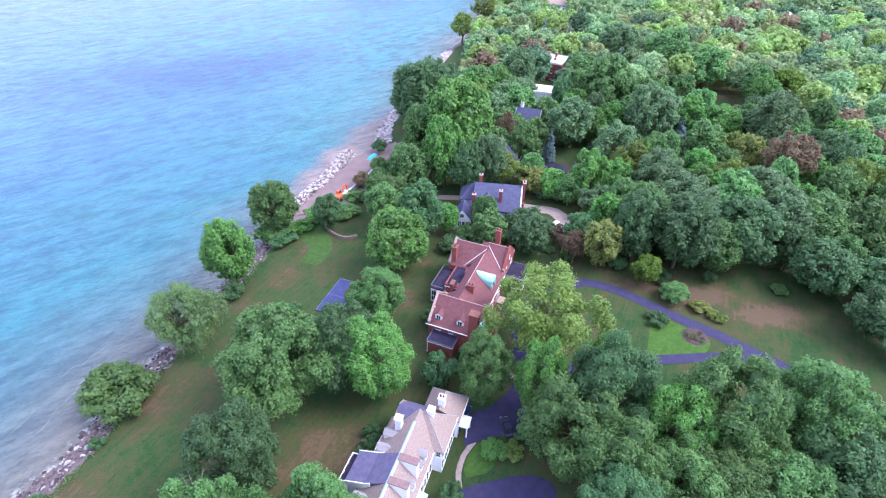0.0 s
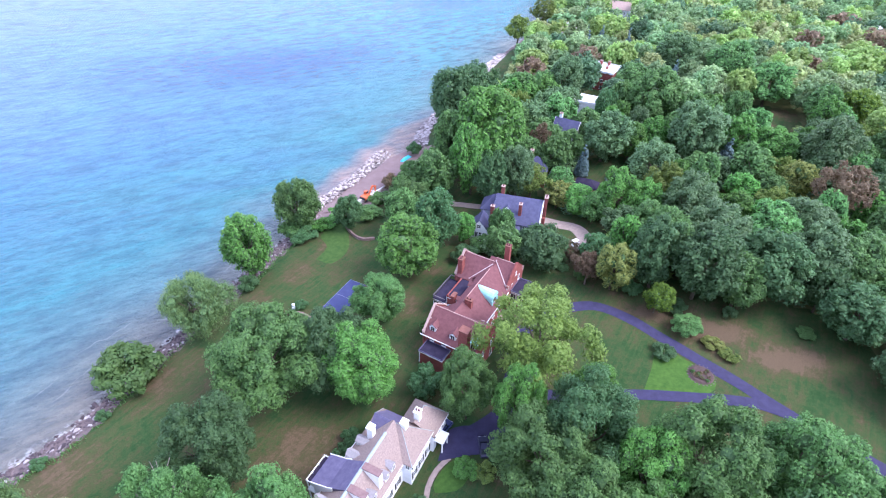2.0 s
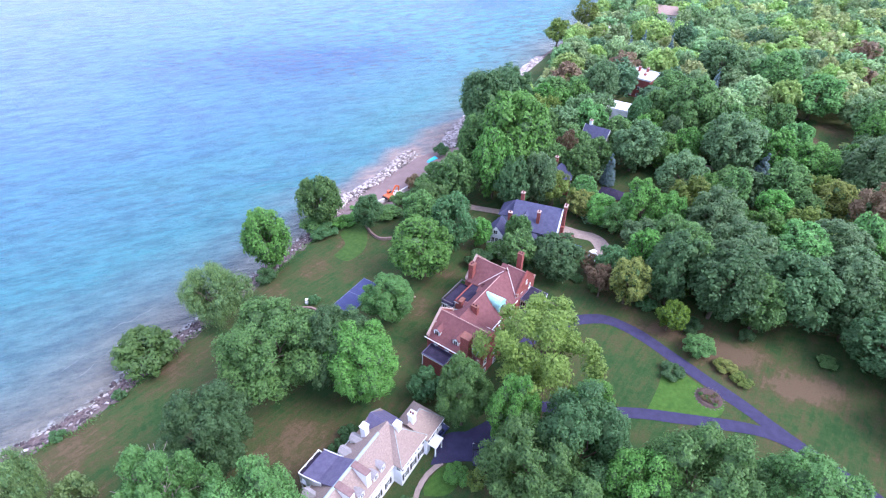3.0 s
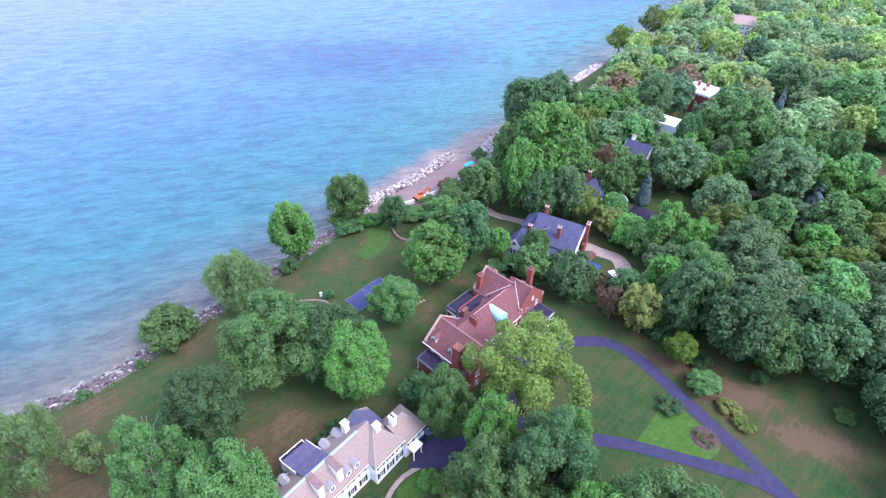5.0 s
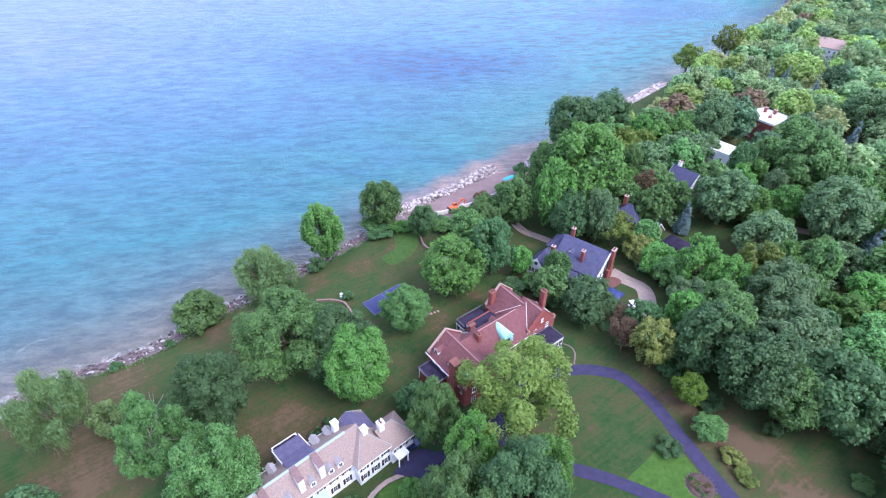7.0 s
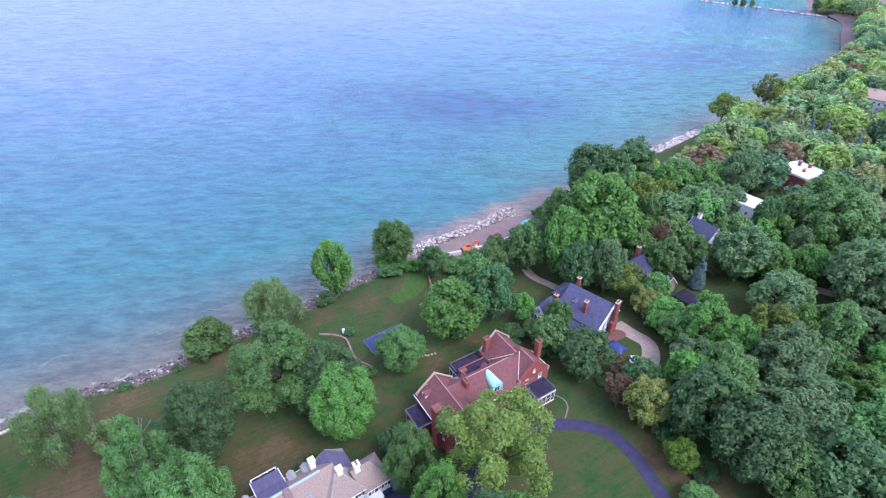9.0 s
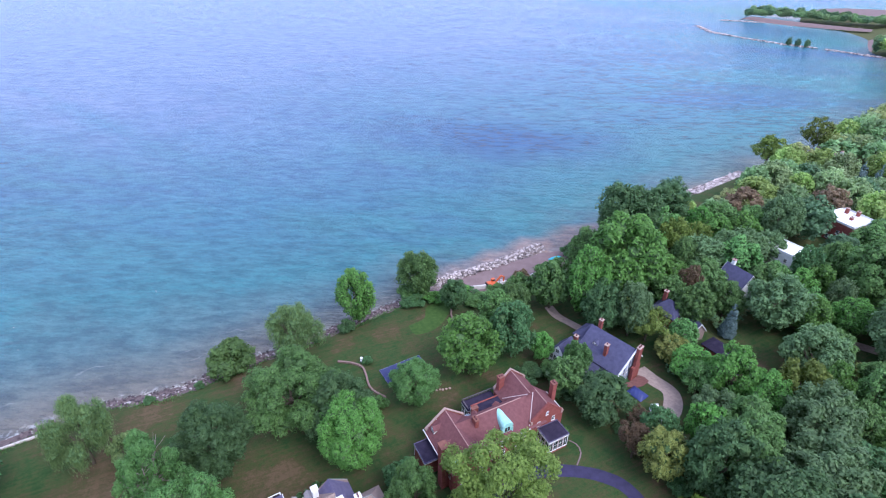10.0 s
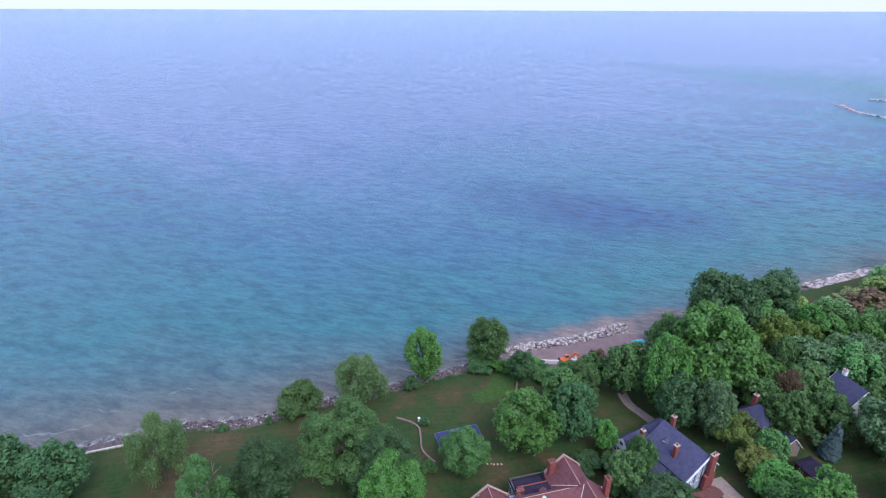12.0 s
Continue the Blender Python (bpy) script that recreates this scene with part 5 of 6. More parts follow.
    box("conservatory_wall", (-1.5, 9.75, b), (0.6, 11.95, 5.2), TRIM, h)
    # porches
    flat_porch(h, 9.6, 14.3, 24.4, 30.2, b, 5.5, BRICK, ["+u", "-v", "+v"])
    flat_porch(h, 0.4, 6.4, -3.7, -0.02, b, 5.3, BRICK, ["-u"])
    # windows
    for v, n in ((12.0, 0), (15.0, 1), (18.5, 2), (20.6, 3)):
        window(h, 9.4, v, 4.3, 1.3, 1.8, "+u")
        window(h, 9.4, v, 0.8, 1.4, 2.2, "+u")
    for u in (1.6, 4.6, 11.2):
        window(h, u, 0.0, 5.5 if u < 9 else 4.5, 1.0, 1.4, "-v")
    for v in (24.6, 28.8):
        window(h, 9.6, v, 6.2, 0.9, 1.4, "+u")
    window(h, 9.6, 26.7, 9.0, 0.7, 1.1, "+u")
    for v in (2.6, 7.0):
        window(h, 12.8, v, 4.4, 1.2, 1.7, "+u")
        window(h, 12.8, v, 0.8, 1.2, 2.0, "+u")
        window(h, -0.75, v, 4.4, 1.2, 1.7, "-u")
    for v in (23.0, 27.4):
        window(h, -4.15, v, 4.6, 1.2, 1.8, "-u")
    for u in (4.3, 8):
        window(h, u, 31.4, 4.6, 1.2, 1.8, "+v")
    for u, v in ((-0.3, 2.6), (5.0, 7.6)):
        box("vent", (u - 0.14, v - 0.14, 8.8), (u + 0.14, v + 0.14, 9.6 + (v - 2.6) * 0.08), TRIM, h)
    # south dormer and steps
    box("step", (9.4, 18.6, b), (11.2, 21.2, 1.0), STONE, h, bevel=0.05)
    return h


brick_mansion()


def white_mansion():
    h = root_at("white_house", 8.26, 54.5, 0, -21.2, "long white stucco mansion with weathered shingle roofs and dark shutters")
    b = -1.4
    SHUT = plain("black_shutter", (0.015, 0.015, 0.02), (0.035, 0.035, 0.045), 3, 0.6, 0.3)
    box("wall", (-10.6, -26.0, b), (-2.0, 0.2, 6.4), STUCCO, h)
    box("wall", (-10.2, 0.2, b), (-0.2, 7.6, 6.3), STUCCO, h)
    box("wall", (-6.2, 7.6, b), (0.4, 13.0, 5.4), STUCCO, h)
    box("wall", (-13.0, -10.6, b), (-10.6, -5.4, 6.6), STUCCO, h)
    gable_roof(h, -10.9, -1.7, -26.2, 3.8, 6.4, 11.1, SHINGLE, "v", 0.35, mid=-5.6)
    hip_roof(h, -10.3, 0.0, 0.0, 7.6, 6.3, 10.6, (-9.6, 3.7), (-4.2, 3.7), SHINGLE, 0.3)
    hip_roof(h, -6.2, 0.4, 7.6, 13.0, 5.4, 9.3, (-2.9, 6.0), (-2.9, 10.2), SHINGLE, 0.35)
    prism("slate_roof", [(-13.2, -10.8, 6.7), (-13.2, -10.8, 7.5), (-9.6, -10.8, 8.7), (-5.9, -10.8, 10.85), (-5.9, -10.8, 9.0), (-10.6, -10.8, 6.7)], (0, 5.6, 0), LEAD, h)
    for v in (-10.95, -5.2):
        prism("parapet", [(-13.3, v, 6.6), (-13.3, v, 7.6), (-9.6, v, 8.82), (-8.6, v, 9.4), (-8.6, v, 8.4), (-10.6, v, 6.6)], (0, 0.15, 0), TRIM, h)
    prism("slate_roof", [(-9.6, -0.3, 6.4), (-9.6, 3.7, 10.7), (-9.6, 7.9, 6.4), (-9.6, 7.9, 6.32), (-9.6, 3.7, 10.62), (-9.6, -0.3, 6.32)], (4.4, 0, 0), LEAD, h)
    DORMER_ROOF = plain("pale_lead_roof", (0.22, 0.2, 0.21), (0.36, 0.33, 0.34), 2, 0.7, 0.3)
    CAP_BROWN = plain("brown_chimney_cap", (0.14, 0.085, 0.085), (0.24, 0.155, 0.15), 2, 0.85, 0.2)
    CAP = plain("pale_ridge", (0.22, 0.27, 0.28), (0.35, 0.42, 0.43), 2, 0.7, 0.3)
    for p, q in (((-5.6, -26, 11.15), (-5.6, 1.0, 11.15)), ((-9.6, 3.7, 10.65), (-4.2, 3.7, 10.65)), ((-4.2, 3.7, 10.65), (0.3, -0.3, 6.35)), ((-4.2, 3.7, 10.65), (0.3, 7.9, 6.35)),
                 ((-2.9, 10.2, 9.35), (0.75, 13.35, 5.45)), ((-2.9, 6.5, 9.35), (-2.9, 10.2, 9.35)), ((-9.6, 3.7, 10.65), (-10.6, 7.9, 6.35))):
        bm = bmesh.new()
        rad = 0.3 if p[1] == -26 else 0.05
        limb(bm, Vector(p) - Vector((0, 0, rad * 0.8)), Vector(q) - Vector((0, 0, rad * 0.8)), rad, rad, 8)
        part("ridge", bm, CAP, h)
    for u0, v0, u1, v1, z in ((-1.5, -26.0, -1.32, -0.4, 6.1), (0.3, -0.2, 0.48, 7.7, 6.2), (0.76, 7.6, 0.94, 13.2, 5.3), (-11.4, -26, -11.22, -0.4, 6.05)):
        box("gutter", (u0, v0, z - 0.06), (u0 + 0.12, v1, z + 0.07), TRIM, h, bevel=0.03)
    # long chimney stacks that run up the front slope
    for v in (-6.0, -10.2, -16.5):
        c = box("chimney", (-5.5, v - 0.55, 6.5), (-2.3, v + 0.55, 11.1), STUCCO, h, bevel=0.03)
        box("cap", (-5.6, v - 0.65, 11.1), (-2.2, v + 0.65, 11.3), CAP_BROWN, c, bevel=0.03)
    for u, v, z in ((-8.3, 0.5, 12.3), (-3.7, 4.2, 12.0), (-2.8, 7.5, 11.7)):
        chimney(h, u, v, 7.0, z - 0.5, 1.15, 1.15, STUCCO, TRIM, 2 if v > 7 else 0)
    for v in (-2.4, -4.4, -8.2, -13.0):
        dormer(h, -2.15, v, 7.0, 1.2, 1.4, 2.2, "+u", STUCCO, DORMER_ROOF)
    for v in (-0.6, -3.6, -12.8, -15.8, -19):
        dormer(h, -10.5, v, 6.9, 1.4, 1.4, 2.4, "-u", STUCCO, DORMER_ROOF)
    # lake-side balcony
    bal = box("balcony", (-14.6, -10.6, 3.4), (-13.0, -5.4, 3.7), STUCCO, h)
    for v in (-10.5, -8.9, -7.2, -5.6):
        box("balcony_post", (-14.55, v, b), (-14.35, v + 0.2, 6.5), TRIM, h)
    box("balcony_rail", (-14.55, -10.6, 6.5), (-14.4, -5.3, 6.65), TRIM, h)
    box("balcony_rail", (-14.4, -10.6, 6.5), (-13.0, -10.45, 6.65), TRIM, h)
    box("balcony_rail", (-14.4, -5.45, 6.5), (-13.0, -5.3, 6.65), TRIM, h)
    box("balcony_roof", (-14.28, -10.38, 6.2), (-13.02, -5.52, 6.42), MEMBRANE, h, bevel=0)
    # front windows with shutters
    for v in (-1.6, -4.4, -7.2, -10.0, -12.8, -15.6, -18.4):
        window(h, -2.0, v, 4.1, 0.95, 1.6, "+u", None, SHUT)
        window(h, -2.0, v, 0.6, 0.95, 1.8, "+u", None, SHUT)
    for v in (1.4, 3.9, 6.4):
        window(h, -0.2, v, 4.1, 0.95, 1.5, "+u", None, SHUT)
        window(h, -0.2, v, 0.9, 0.95, 1.9, "+u", None, SHUT)
    for v in (9.0, 10.6, 12.0):
        window(h, 0.4, v, 3.4, 0.8, 1.3, "+u", None, SHUT)
    for u in (-0.9, -1.6 - 6.5, -9.2):
        window(h, u, 0.2 if u > -2 else 7.6, 4.1, 0.9, 1.5, "-v" if u > -2 else "+v")
    for u in (-4.5, -2.6, -0.8):
        window(h, u, 13.0, 3.3, 0.9, 1.3, "+v")
    # entrance porch with its small roof, copper bay
    box("porch_roof", (0.4, 7.9, 3.1), (2.3, 10.6, 3.45), TRIM, h, bevel=0.05)
    for v in (8.1, 10.3):
        bm = bmesh.new()
        bmesh.ops.create_cone(bm, cap_ends=True, segments=12, radius1=0.16, radius2=0.13, depth=3.5)
        part("porch_column", bm, TRIM, h).location = (2.05, v, 1.35)
    box("entrance_door", (0.4, 8.8, 0.2), (0.5, 9.8, 2.4), SHUT, h)
    prism("bay_roof", [(-2.0, -10.4, 3.6), (-2.0, -10.4, 4.0), (-0.4, -10.4, 3.3), (-0.4, -10.4, 3.1)], (0, 4.0, 0), COPPER, h, "pale turquoise copper bay roof")
    box("bay", (-2.0, -10.2, b), (-0.6, -6.6, 3.2), STUCCO, h)
    return h


white_mansion()


def slate_house():
    h = root_at("slate_house", 20.0, 131.0, 0.6, -9.8, "half-timbered house with a blue-grey slate roof and tall brick chimneys")
    b = -0.8
    BLUE = plain("grey_blue_stucco", (0.3, 0.33, 0.44), (0.44, 0.47, 0.58), 1, 0.85, 0.2)
    box("wall", (0, 3.2, b), (13.8, 14.8, 5.3), BLUE, h)
    gable_roof(h, 0, 13.8, 3.2, 14.8, 5.3, 10.0, SLATE, "u", 0.4, mid=10.5)
    gable_wall(h, "u", 13.5, 3.2, 14.8, b, 5.3, 9.7, 0.35, BLUE, mid=10.5)
    gable_wall(h, "u", -0.05, 3.2, 14.8, b, 5.3, 9.7, 0.35, BLUE, mid=10.5)
    hip_roof(h, -4.2, 1.0, 8.5, 14.8, 5.0, 9.0, (-0.6, 11.6), (1.0, 11.6), SLATE, 0.3)
    box("wall", (-4.0, 8.7, b), (0.0, 14.6, 5.0), BLUE, h)
    box("wall", (-5.2, -1.0, b), (-0.2, 4.6, 3.8), TRIM, h)
    gable_roof(h, -5.2, -0.2, -1.0, 5.2, 3.8, 6.9, SLATE, "v", 0.35)
    gable_wall(h, "v", -1.05, -5.2, -0.2, b, 3.8, 6.7, 0.2, TRIM)
    box("wall", (2.6, 0.2, b), (8.6, 3.2, 3.2), BLUE, h)
    prism("porch_roof", [(2.4, 0.0, 3.1), (2.4, 3.3, 4.9), (2.4, 3.3, 4.7), (2.4, 0.0, 2.9)], (6.4, 0, 0), SLATE, h)
    box("eave_board", (2.4, -0.1, 2.9), (8.8, 0.0, 3.15), TRIM, h)
    # half-timber boards on the east gable
    WOOD = plain("dark_timber", (0.05, 0.045, 0.07), (0.1, 0.09, 0.13), 2, 0.8, 0.2)
    for i, v in enumerate((4.0, 5.2, 6.4, 7.6, 8.8, 13.0, 14.0)):
        top = 5.3 + (v - 3.2) / 7.3 * 4.4 if v < 10.5 else 5.3 + (14.8 - v) / 4.3 * 4.4
        box("timber", (13.86, v - 0.12, 3.0), (13.95, v + 0.12, top - 0.3), TRIM if i % 2 else WOOD, h, bevel=0)
    prism("barge_board", [(13.95, 2.8, 4.95), (13.95, 10.5, 9.95), (13.95, 10.5, 9.6), (13.95, 2.8, 4.6)], (0.3, 0, 0), TRIM, h)
    prism("barge_board", [(13.95, 10.5, 9.95), (13.95, 15.2, 4.9), (13.95, 15.2, 4.55), (13.95, 10.5, 9.6)], (0.3, 0, 0), TRIM, h)
    c = chimney(h, 14.7, 10.8, b, 11.3, 0.9, 1.9, BRICK, STONE, 2)
    box("chimney_shoulder", (14.25, 9.0, b), (15.2, 12.6, 4.6), BRICK, h, bevel=0.1)
    chimney(h, 7.9, 5.8, 5.5, 10.6, 0.9, 1.2, BRICK, STONE, 1)
    chimney(h, 1.6, 12.2, 7, 11.9, 1.0, 1.0, BRICK, STONE, 1)
    chimney(h, 0.25, 2.5, b, 10.6, 1.05, 0.9, BRICK, STONE, 1)
    dormer(h, 4.0, 6.4, 6.9, 1.6, 0.9, 2.0, "-v", TRIM, SLATE)
    dormer(h, 9.4, 12.8, 6.4, 1.6, 0.9, 2.0, "+v", BLUE, SLATE)
    for u in (-4.4, -3.3, -2.2, -1.1):
        window(h, u, -1.05, 1.2, 0.9, 1.8, "-v")
    window(h, -2.7, -1.05, 4.2, 1.2, 1.3, "-v")
    for v in (0, 1.3, 2.6, 3.8):
        window(h, -5.2, v, 1.2, 0.9, 1.8, "-u")
    for u in (3.3, 4.5, 5.7, 6.9, 8.0):
        window(h, u, 0.2, 1.0, 0.9, 1.7, "-v")
    for u in (10.0, 12.2):
        window(h, u, 3.2, 3.2, 1.0, 1.4, "-v")
        window(h, u, 3.2, 0.5, 1.0, 1.7, "-v")
    for v in (5.5, 7.8):
        window(h, 13.85, v, 3.2, 0.9, 1.4, "+u")
    return h


slate_house()


def small_house(name, x, y, turn, du, dv, ze, zr, wall, roofm, label, kind="hip", chims=()):
    h = root_at(name, x, y, gz(x, y), turn, label)
    box("wall", (-du / 2, -dv / 2, -0.5), (du / 2, dv / 2, ze), wall, h)
    if kind == "hip":
        r = max(0.0, (du - dv) / 2)
        hip_roof(h, -du / 2, du / 2, -dv / 2, dv / 2, ze, zr, (-r - 0.01, 0), (r + 0.01, 0), roofm)
    elif kind == "gable":
        gable_roof(h, -du / 2, du / 2, -dv / 2, dv / 2, ze, zr, roofm, "u", 0.4, 0.2, 0.35)
        for s in (-1, 1):
            gable_wall(h, "u", s * du / 2 - 0.1, -dv / 2, dv / 2, -0.5, ze, zr - 0.25, 0.2, wall)
            prism("barge_board", [(s * (du / 2 + 0.36), -dv / 2 - 0.4, ze - 0.5), (s * (du / 2 + 0.36), 0, zr), (s * (du / 2 + 0.36), dv / 2 + 0.4, ze - 0.5), (s * (du / 2 + 0.36), dv / 2 + 0.4, ze - 0.75),
                                  (s * (du / 2 + 0.36), 0, zr - 0.3), (s * (du / 2 + 0.36), -dv / 2 - 0.4, ze - 0.75)], (s * 0.08, 0, 0), TRIM, h)
    else:
        bm = bmesh.new()
        for a, b, c, d in ((-du / 2 - 0.2, -dv / 2 - 0.2, du / 2 + 0.2, -dv / 2 + 0.2), (-du / 2 - 0.2, dv / 2 - 0.2, du / 2 + 0.2, dv / 2 + 0.2),
                           (-du / 2 - 0.2, -dv / 2 + 0.2, -du / 2 + 0.2, dv / 2 - 0.2), (du / 2 - 0.2, -dv / 2 + 0.2, du / 2 + 0.2, dv / 2 - 0.2)):
            add_box(bm, a, b, ze - 0.4, c, d, ze + 0.45)
        part("parapet", bm, TRIM, h)
        box("flat_roof", (-du / 2 + 0.2, -dv / 2 + 0.2, ze), (du / 2 - 0.2, dv / 2 - 0.2, ze + 0.1), roofm, h, bevel=0)
    for u, v, z0, z1 in chims:
        chimney(h, u, v, z0, z1, 1.1, 1.1, BRICK if wall is not TRIM else TRIM, STONE, 1)
    for s, face in ((-1, "-v"), (1, "+v")):
        n = max(2, int(du / 2.6))
        for i in range(n):
            for z in ([0.8, 3.8] if ze > 5 else [0.9]):
                window(h, -du / 2 + (i + 0.5) * du / n, s * dv / 2, z, 1.1, 1.5, face)
    for s, face in ((-1, "-u"), (1, "+u")):
        n = max(1, int(dv / 3))
        for i in range(n):
            for z in ([0.8, 3.8] if ze > 5 else [0.9]):
                window(h, s * du / 2, -dv / 2 + (i + 0.5) * dv / n, z, 1.1, 1.5, face)
    return h


WHITE_ROOF = plain("white_roof", (0.72, 0.7, 0.72), (0.85, 0.84, 0.85), 0.5, 0.7, 0.3)
small_house("cottage", 35.2, 168.0, -10, 7.6, 7.0, 6.0, 9.8, BRICK, SLATE, "small brick house with a dark slate hipped roof", "hip", [(-2.0, 0.6, 4, 11.8)])
small_house("garage", 43.6, 167.5, -35, 4.6, 4.4, 4.0, 6.6, SHINGLE, SLATE, "dark timber garage with white barge boards", "gable")
small_house("garage", 52.2, 163.0, -20, 7.0, 5.0, 3.0, 4.9, BRICK, MEMBRANE, "low garage with a dark felt roof", "hip")
small_house("villa", 48.0, 197.0, -25, 9.0, 7.5, 7.2, 11.2, TRIM, SLATE, "pale house with a grey slate roof", "gable", [(-3.0, 0.4, 7, 13.0)])
small_house("villa", 60.0, 228.0, -20, 15.5, 8.5, 7.4, 7.6, TRIM, WHITE_ROOF, "low modern house with a white flat roof", "flat")
small_house("brick_villa", 72.5, 267.0, -28, 12.5, 13.5, 8.8, 9.0, BRICK, WHITE_ROOF, "square red brick house with a white flat roof", "flat", [(-3, 3, 8, 11.3), (0.5, 4.5, 8, 11.0), (1.5, -1, 8, 10.2)])
small_house("villa", 105.0, 405.0, -15, 24.0, 10.0, 7.0, 11.0, TRIM, STONE, "large pale house among trees", "gable", [(3, 0.5, 6, 11)])
small_house("villa", 64.0, 349.0, -30, 9.0, 7.0, 5.0, 8.5, TRIM, STONE, "small pale house by the lake bank", "gable", [(-2, 0.3, 6, 10)])
small_house("villa", 260.0, 384.0, 20, 13.0, 8.0, 5.5, 9.0, TRIM, WHITE_ROOF, "pale house among trees", "gable")
small_house("villa", 299.0, 366.0, 10, 12.0, 8.0, 5.5, 9.0, TRIM, STONE, "pale house among trees", "gable")
small_house("villa", 286.0, 387.0, 5, 14.0, 8.0, 5.5, 9.0, TRIM, WHITE_ROOF, "pale house among trees", "gable")

joined_woods("harbour_woods", [(60 + 13 * (i % 9) + rk.uniform(-4, 4), 742 + 11 * (i // 9) + rk.uniform(-4, 4), rk.uniform(4, 6.5), rk.uniform(6, 12), "maple" if i % 2 else "oak") for i in range(18)]
             + [(-98 + 9 * (i % 22) + rk.uniform(-3, 3), 918 + 10 * (i // 22) + rk.uniform(-3, 3), rk.uniform(4.5, 7), rk.uniform(7, 13), "maple" if i % 3 else "oak") for i in range(88)]
             + [(-22 + 9 * i, 745.5, 3.2, rk.uniform(1, 3), "oak") for i in range(3)], "low green trees round the harbour")
patch("pavement", [(55, 780), (60, 850), (100, 862), (130, 830), (120, 780)], SAND, 0.5, "pale sandy yard at the harbour", "yard")


# ---- machines and small things ----
ORANGE = plain("orange_paint", (0.5, 0.09, 0.03), (0.62, 0.14, 0.05), 2, 0.5, 0.4)
RUBBER = plain("black_rubber", (0.015, 0.015, 0.016), (0.04, 0.04, 0.042), 3, 0.8, 0.3)
PAINT_WHITE = plain("white_paint", (0.74, 0.75, 0.77), (0.84, 0.85, 0.86), 2, 0.35, 0.5)
STEEL = plain("worn_steel", (0.2, 0.19, 0.18), (0.36, 0.34, 0.32), 3, 0.5, 0.5, 0.6)


def wheel(parent, x, y, z, r, w):
    bm = bmesh.new()
    bmesh.ops.create_cone(bm, cap_ends=True, segments=18, radius1=r, radius2=r, depth=w)
    bmesh.ops.bevel(bm, geom=[e for e in bm.edges if len(e.link_faces) == 2 and e.calc_face_angle() > 1], offset=0.05, segments=2, affect="EDGES")
    t = part("wheel", bm, RUBBER, parent)
    t.location, t.rotation_euler = (x, y, z), (math.pi / 2, 0, 0)
    bm = bmesh.new()
    bmesh.ops.create_cone(bm, cap_ends=True, segments=14, radius1=r * 0.55, radius2=r * 0.5, depth=w + 0.03)
    part("rim", bm, STEEL, t)
    return t


def excavator(x, y, turn):
    z = drape(x, y, 0.3)
    e = root_at("excavator", x, y, z, turn, "orange tracked excavator parked on the sand fill", "excavator")
    for v in (-1.15, 1.15):
        o = [(-1.7, v - 0.28, 0.35), (-1.4, v - 0.28, 0.0), (1.4, v - 0.28, 0.0), (1.7, v - 0.28, 0.35), (1.4, v - 0.28, 0.8), (-1.4, v - 0.28, 0.8)]
        prism("track", o, (0, 0.56, 0), RUBBER, e)
    box("undercarriage", (-0.9, -0.9, 0.3), (0.9, 0.9, 0.85), STEEL, e, bevel=0.05)
    box("house", (-2.0, -1.25, 0.95), (0.9, 1.25, 1.9), ORANGE, e, bevel=0.15)
    box("counterweight", (-2.4, -1.2, 1.0), (-2.0, 1.2, 1.8), RUBBER, e, bevel=0.12)
    cab = box("cab", (-0.2, 0.25, 1.9), (1.1, 1.2, 2.9), ORANGE, e, bevel=0.08)
    box("cab_window", (0.0, 0.2, 2.1), (1.13, 1.23, 2.75), GLASS, cab, bevel=0.02)
    prism("boom", [(0.8, -0.2, 1.5), (2.9, -0.2, 4.1), (3.4, -0.2, 4.1), (4.6, -0.2, 3.3), (4.4, -0.2, 3.0), (3.2, -0.2, 3.6), (1.3, -0.2, 1.4)], (0, 0.4, 0), ORANGE, e)
    prism("arm", [(4.3, -0.15, 3.5), (4.8, -0.15, 3.3), (4.5, -0.15, 1.0), (4.2, -0.15, 1.0)], (0, 0.3, 0), ORANGE, e)
    prism("bucket", [(4.7, -0.5, 1.1), (4.2, -0.5, 1.1), (3.5, -0.5, 0.5), (3.8, -0.5, 0.1), (4.5, -0.5, 0.2)], (0, 1.0, 0), STEEL, e)
    bm = bmesh.new()
    limb(bm, (1.3, 0, 2.0), (2.7, 0, 3.4), 0.09, 0.06, 8)
    part("cylinder", bm, STEEL, e)
    return e


excavator(-21.8, 156.8, 60)
heap = root_at("rubble_heap", -20.0, 160.5, drape(-20, 160.5, 0.3), 0, "heap of pale stone blocks beside the excavator", "rubble")
for i in range(14):
    a, r = rk.uniform(0, 6.283), rk.uniform(0, 1.8)
    o = box("block", (-0.5, -0.35, -0.3), (0.5, 0.35, 0.3), PALE.m, heap, bevel=0.08)
    o.location, o.rotation_euler = (r * math.cos(a), r * math.sin(a), 0.3 + 0.5 * max(0, 1.5 - r)), (rk.uniform(-0.4, 0.4), rk.uniform(-0.4, 0.4), rk.uniform(0, 3))


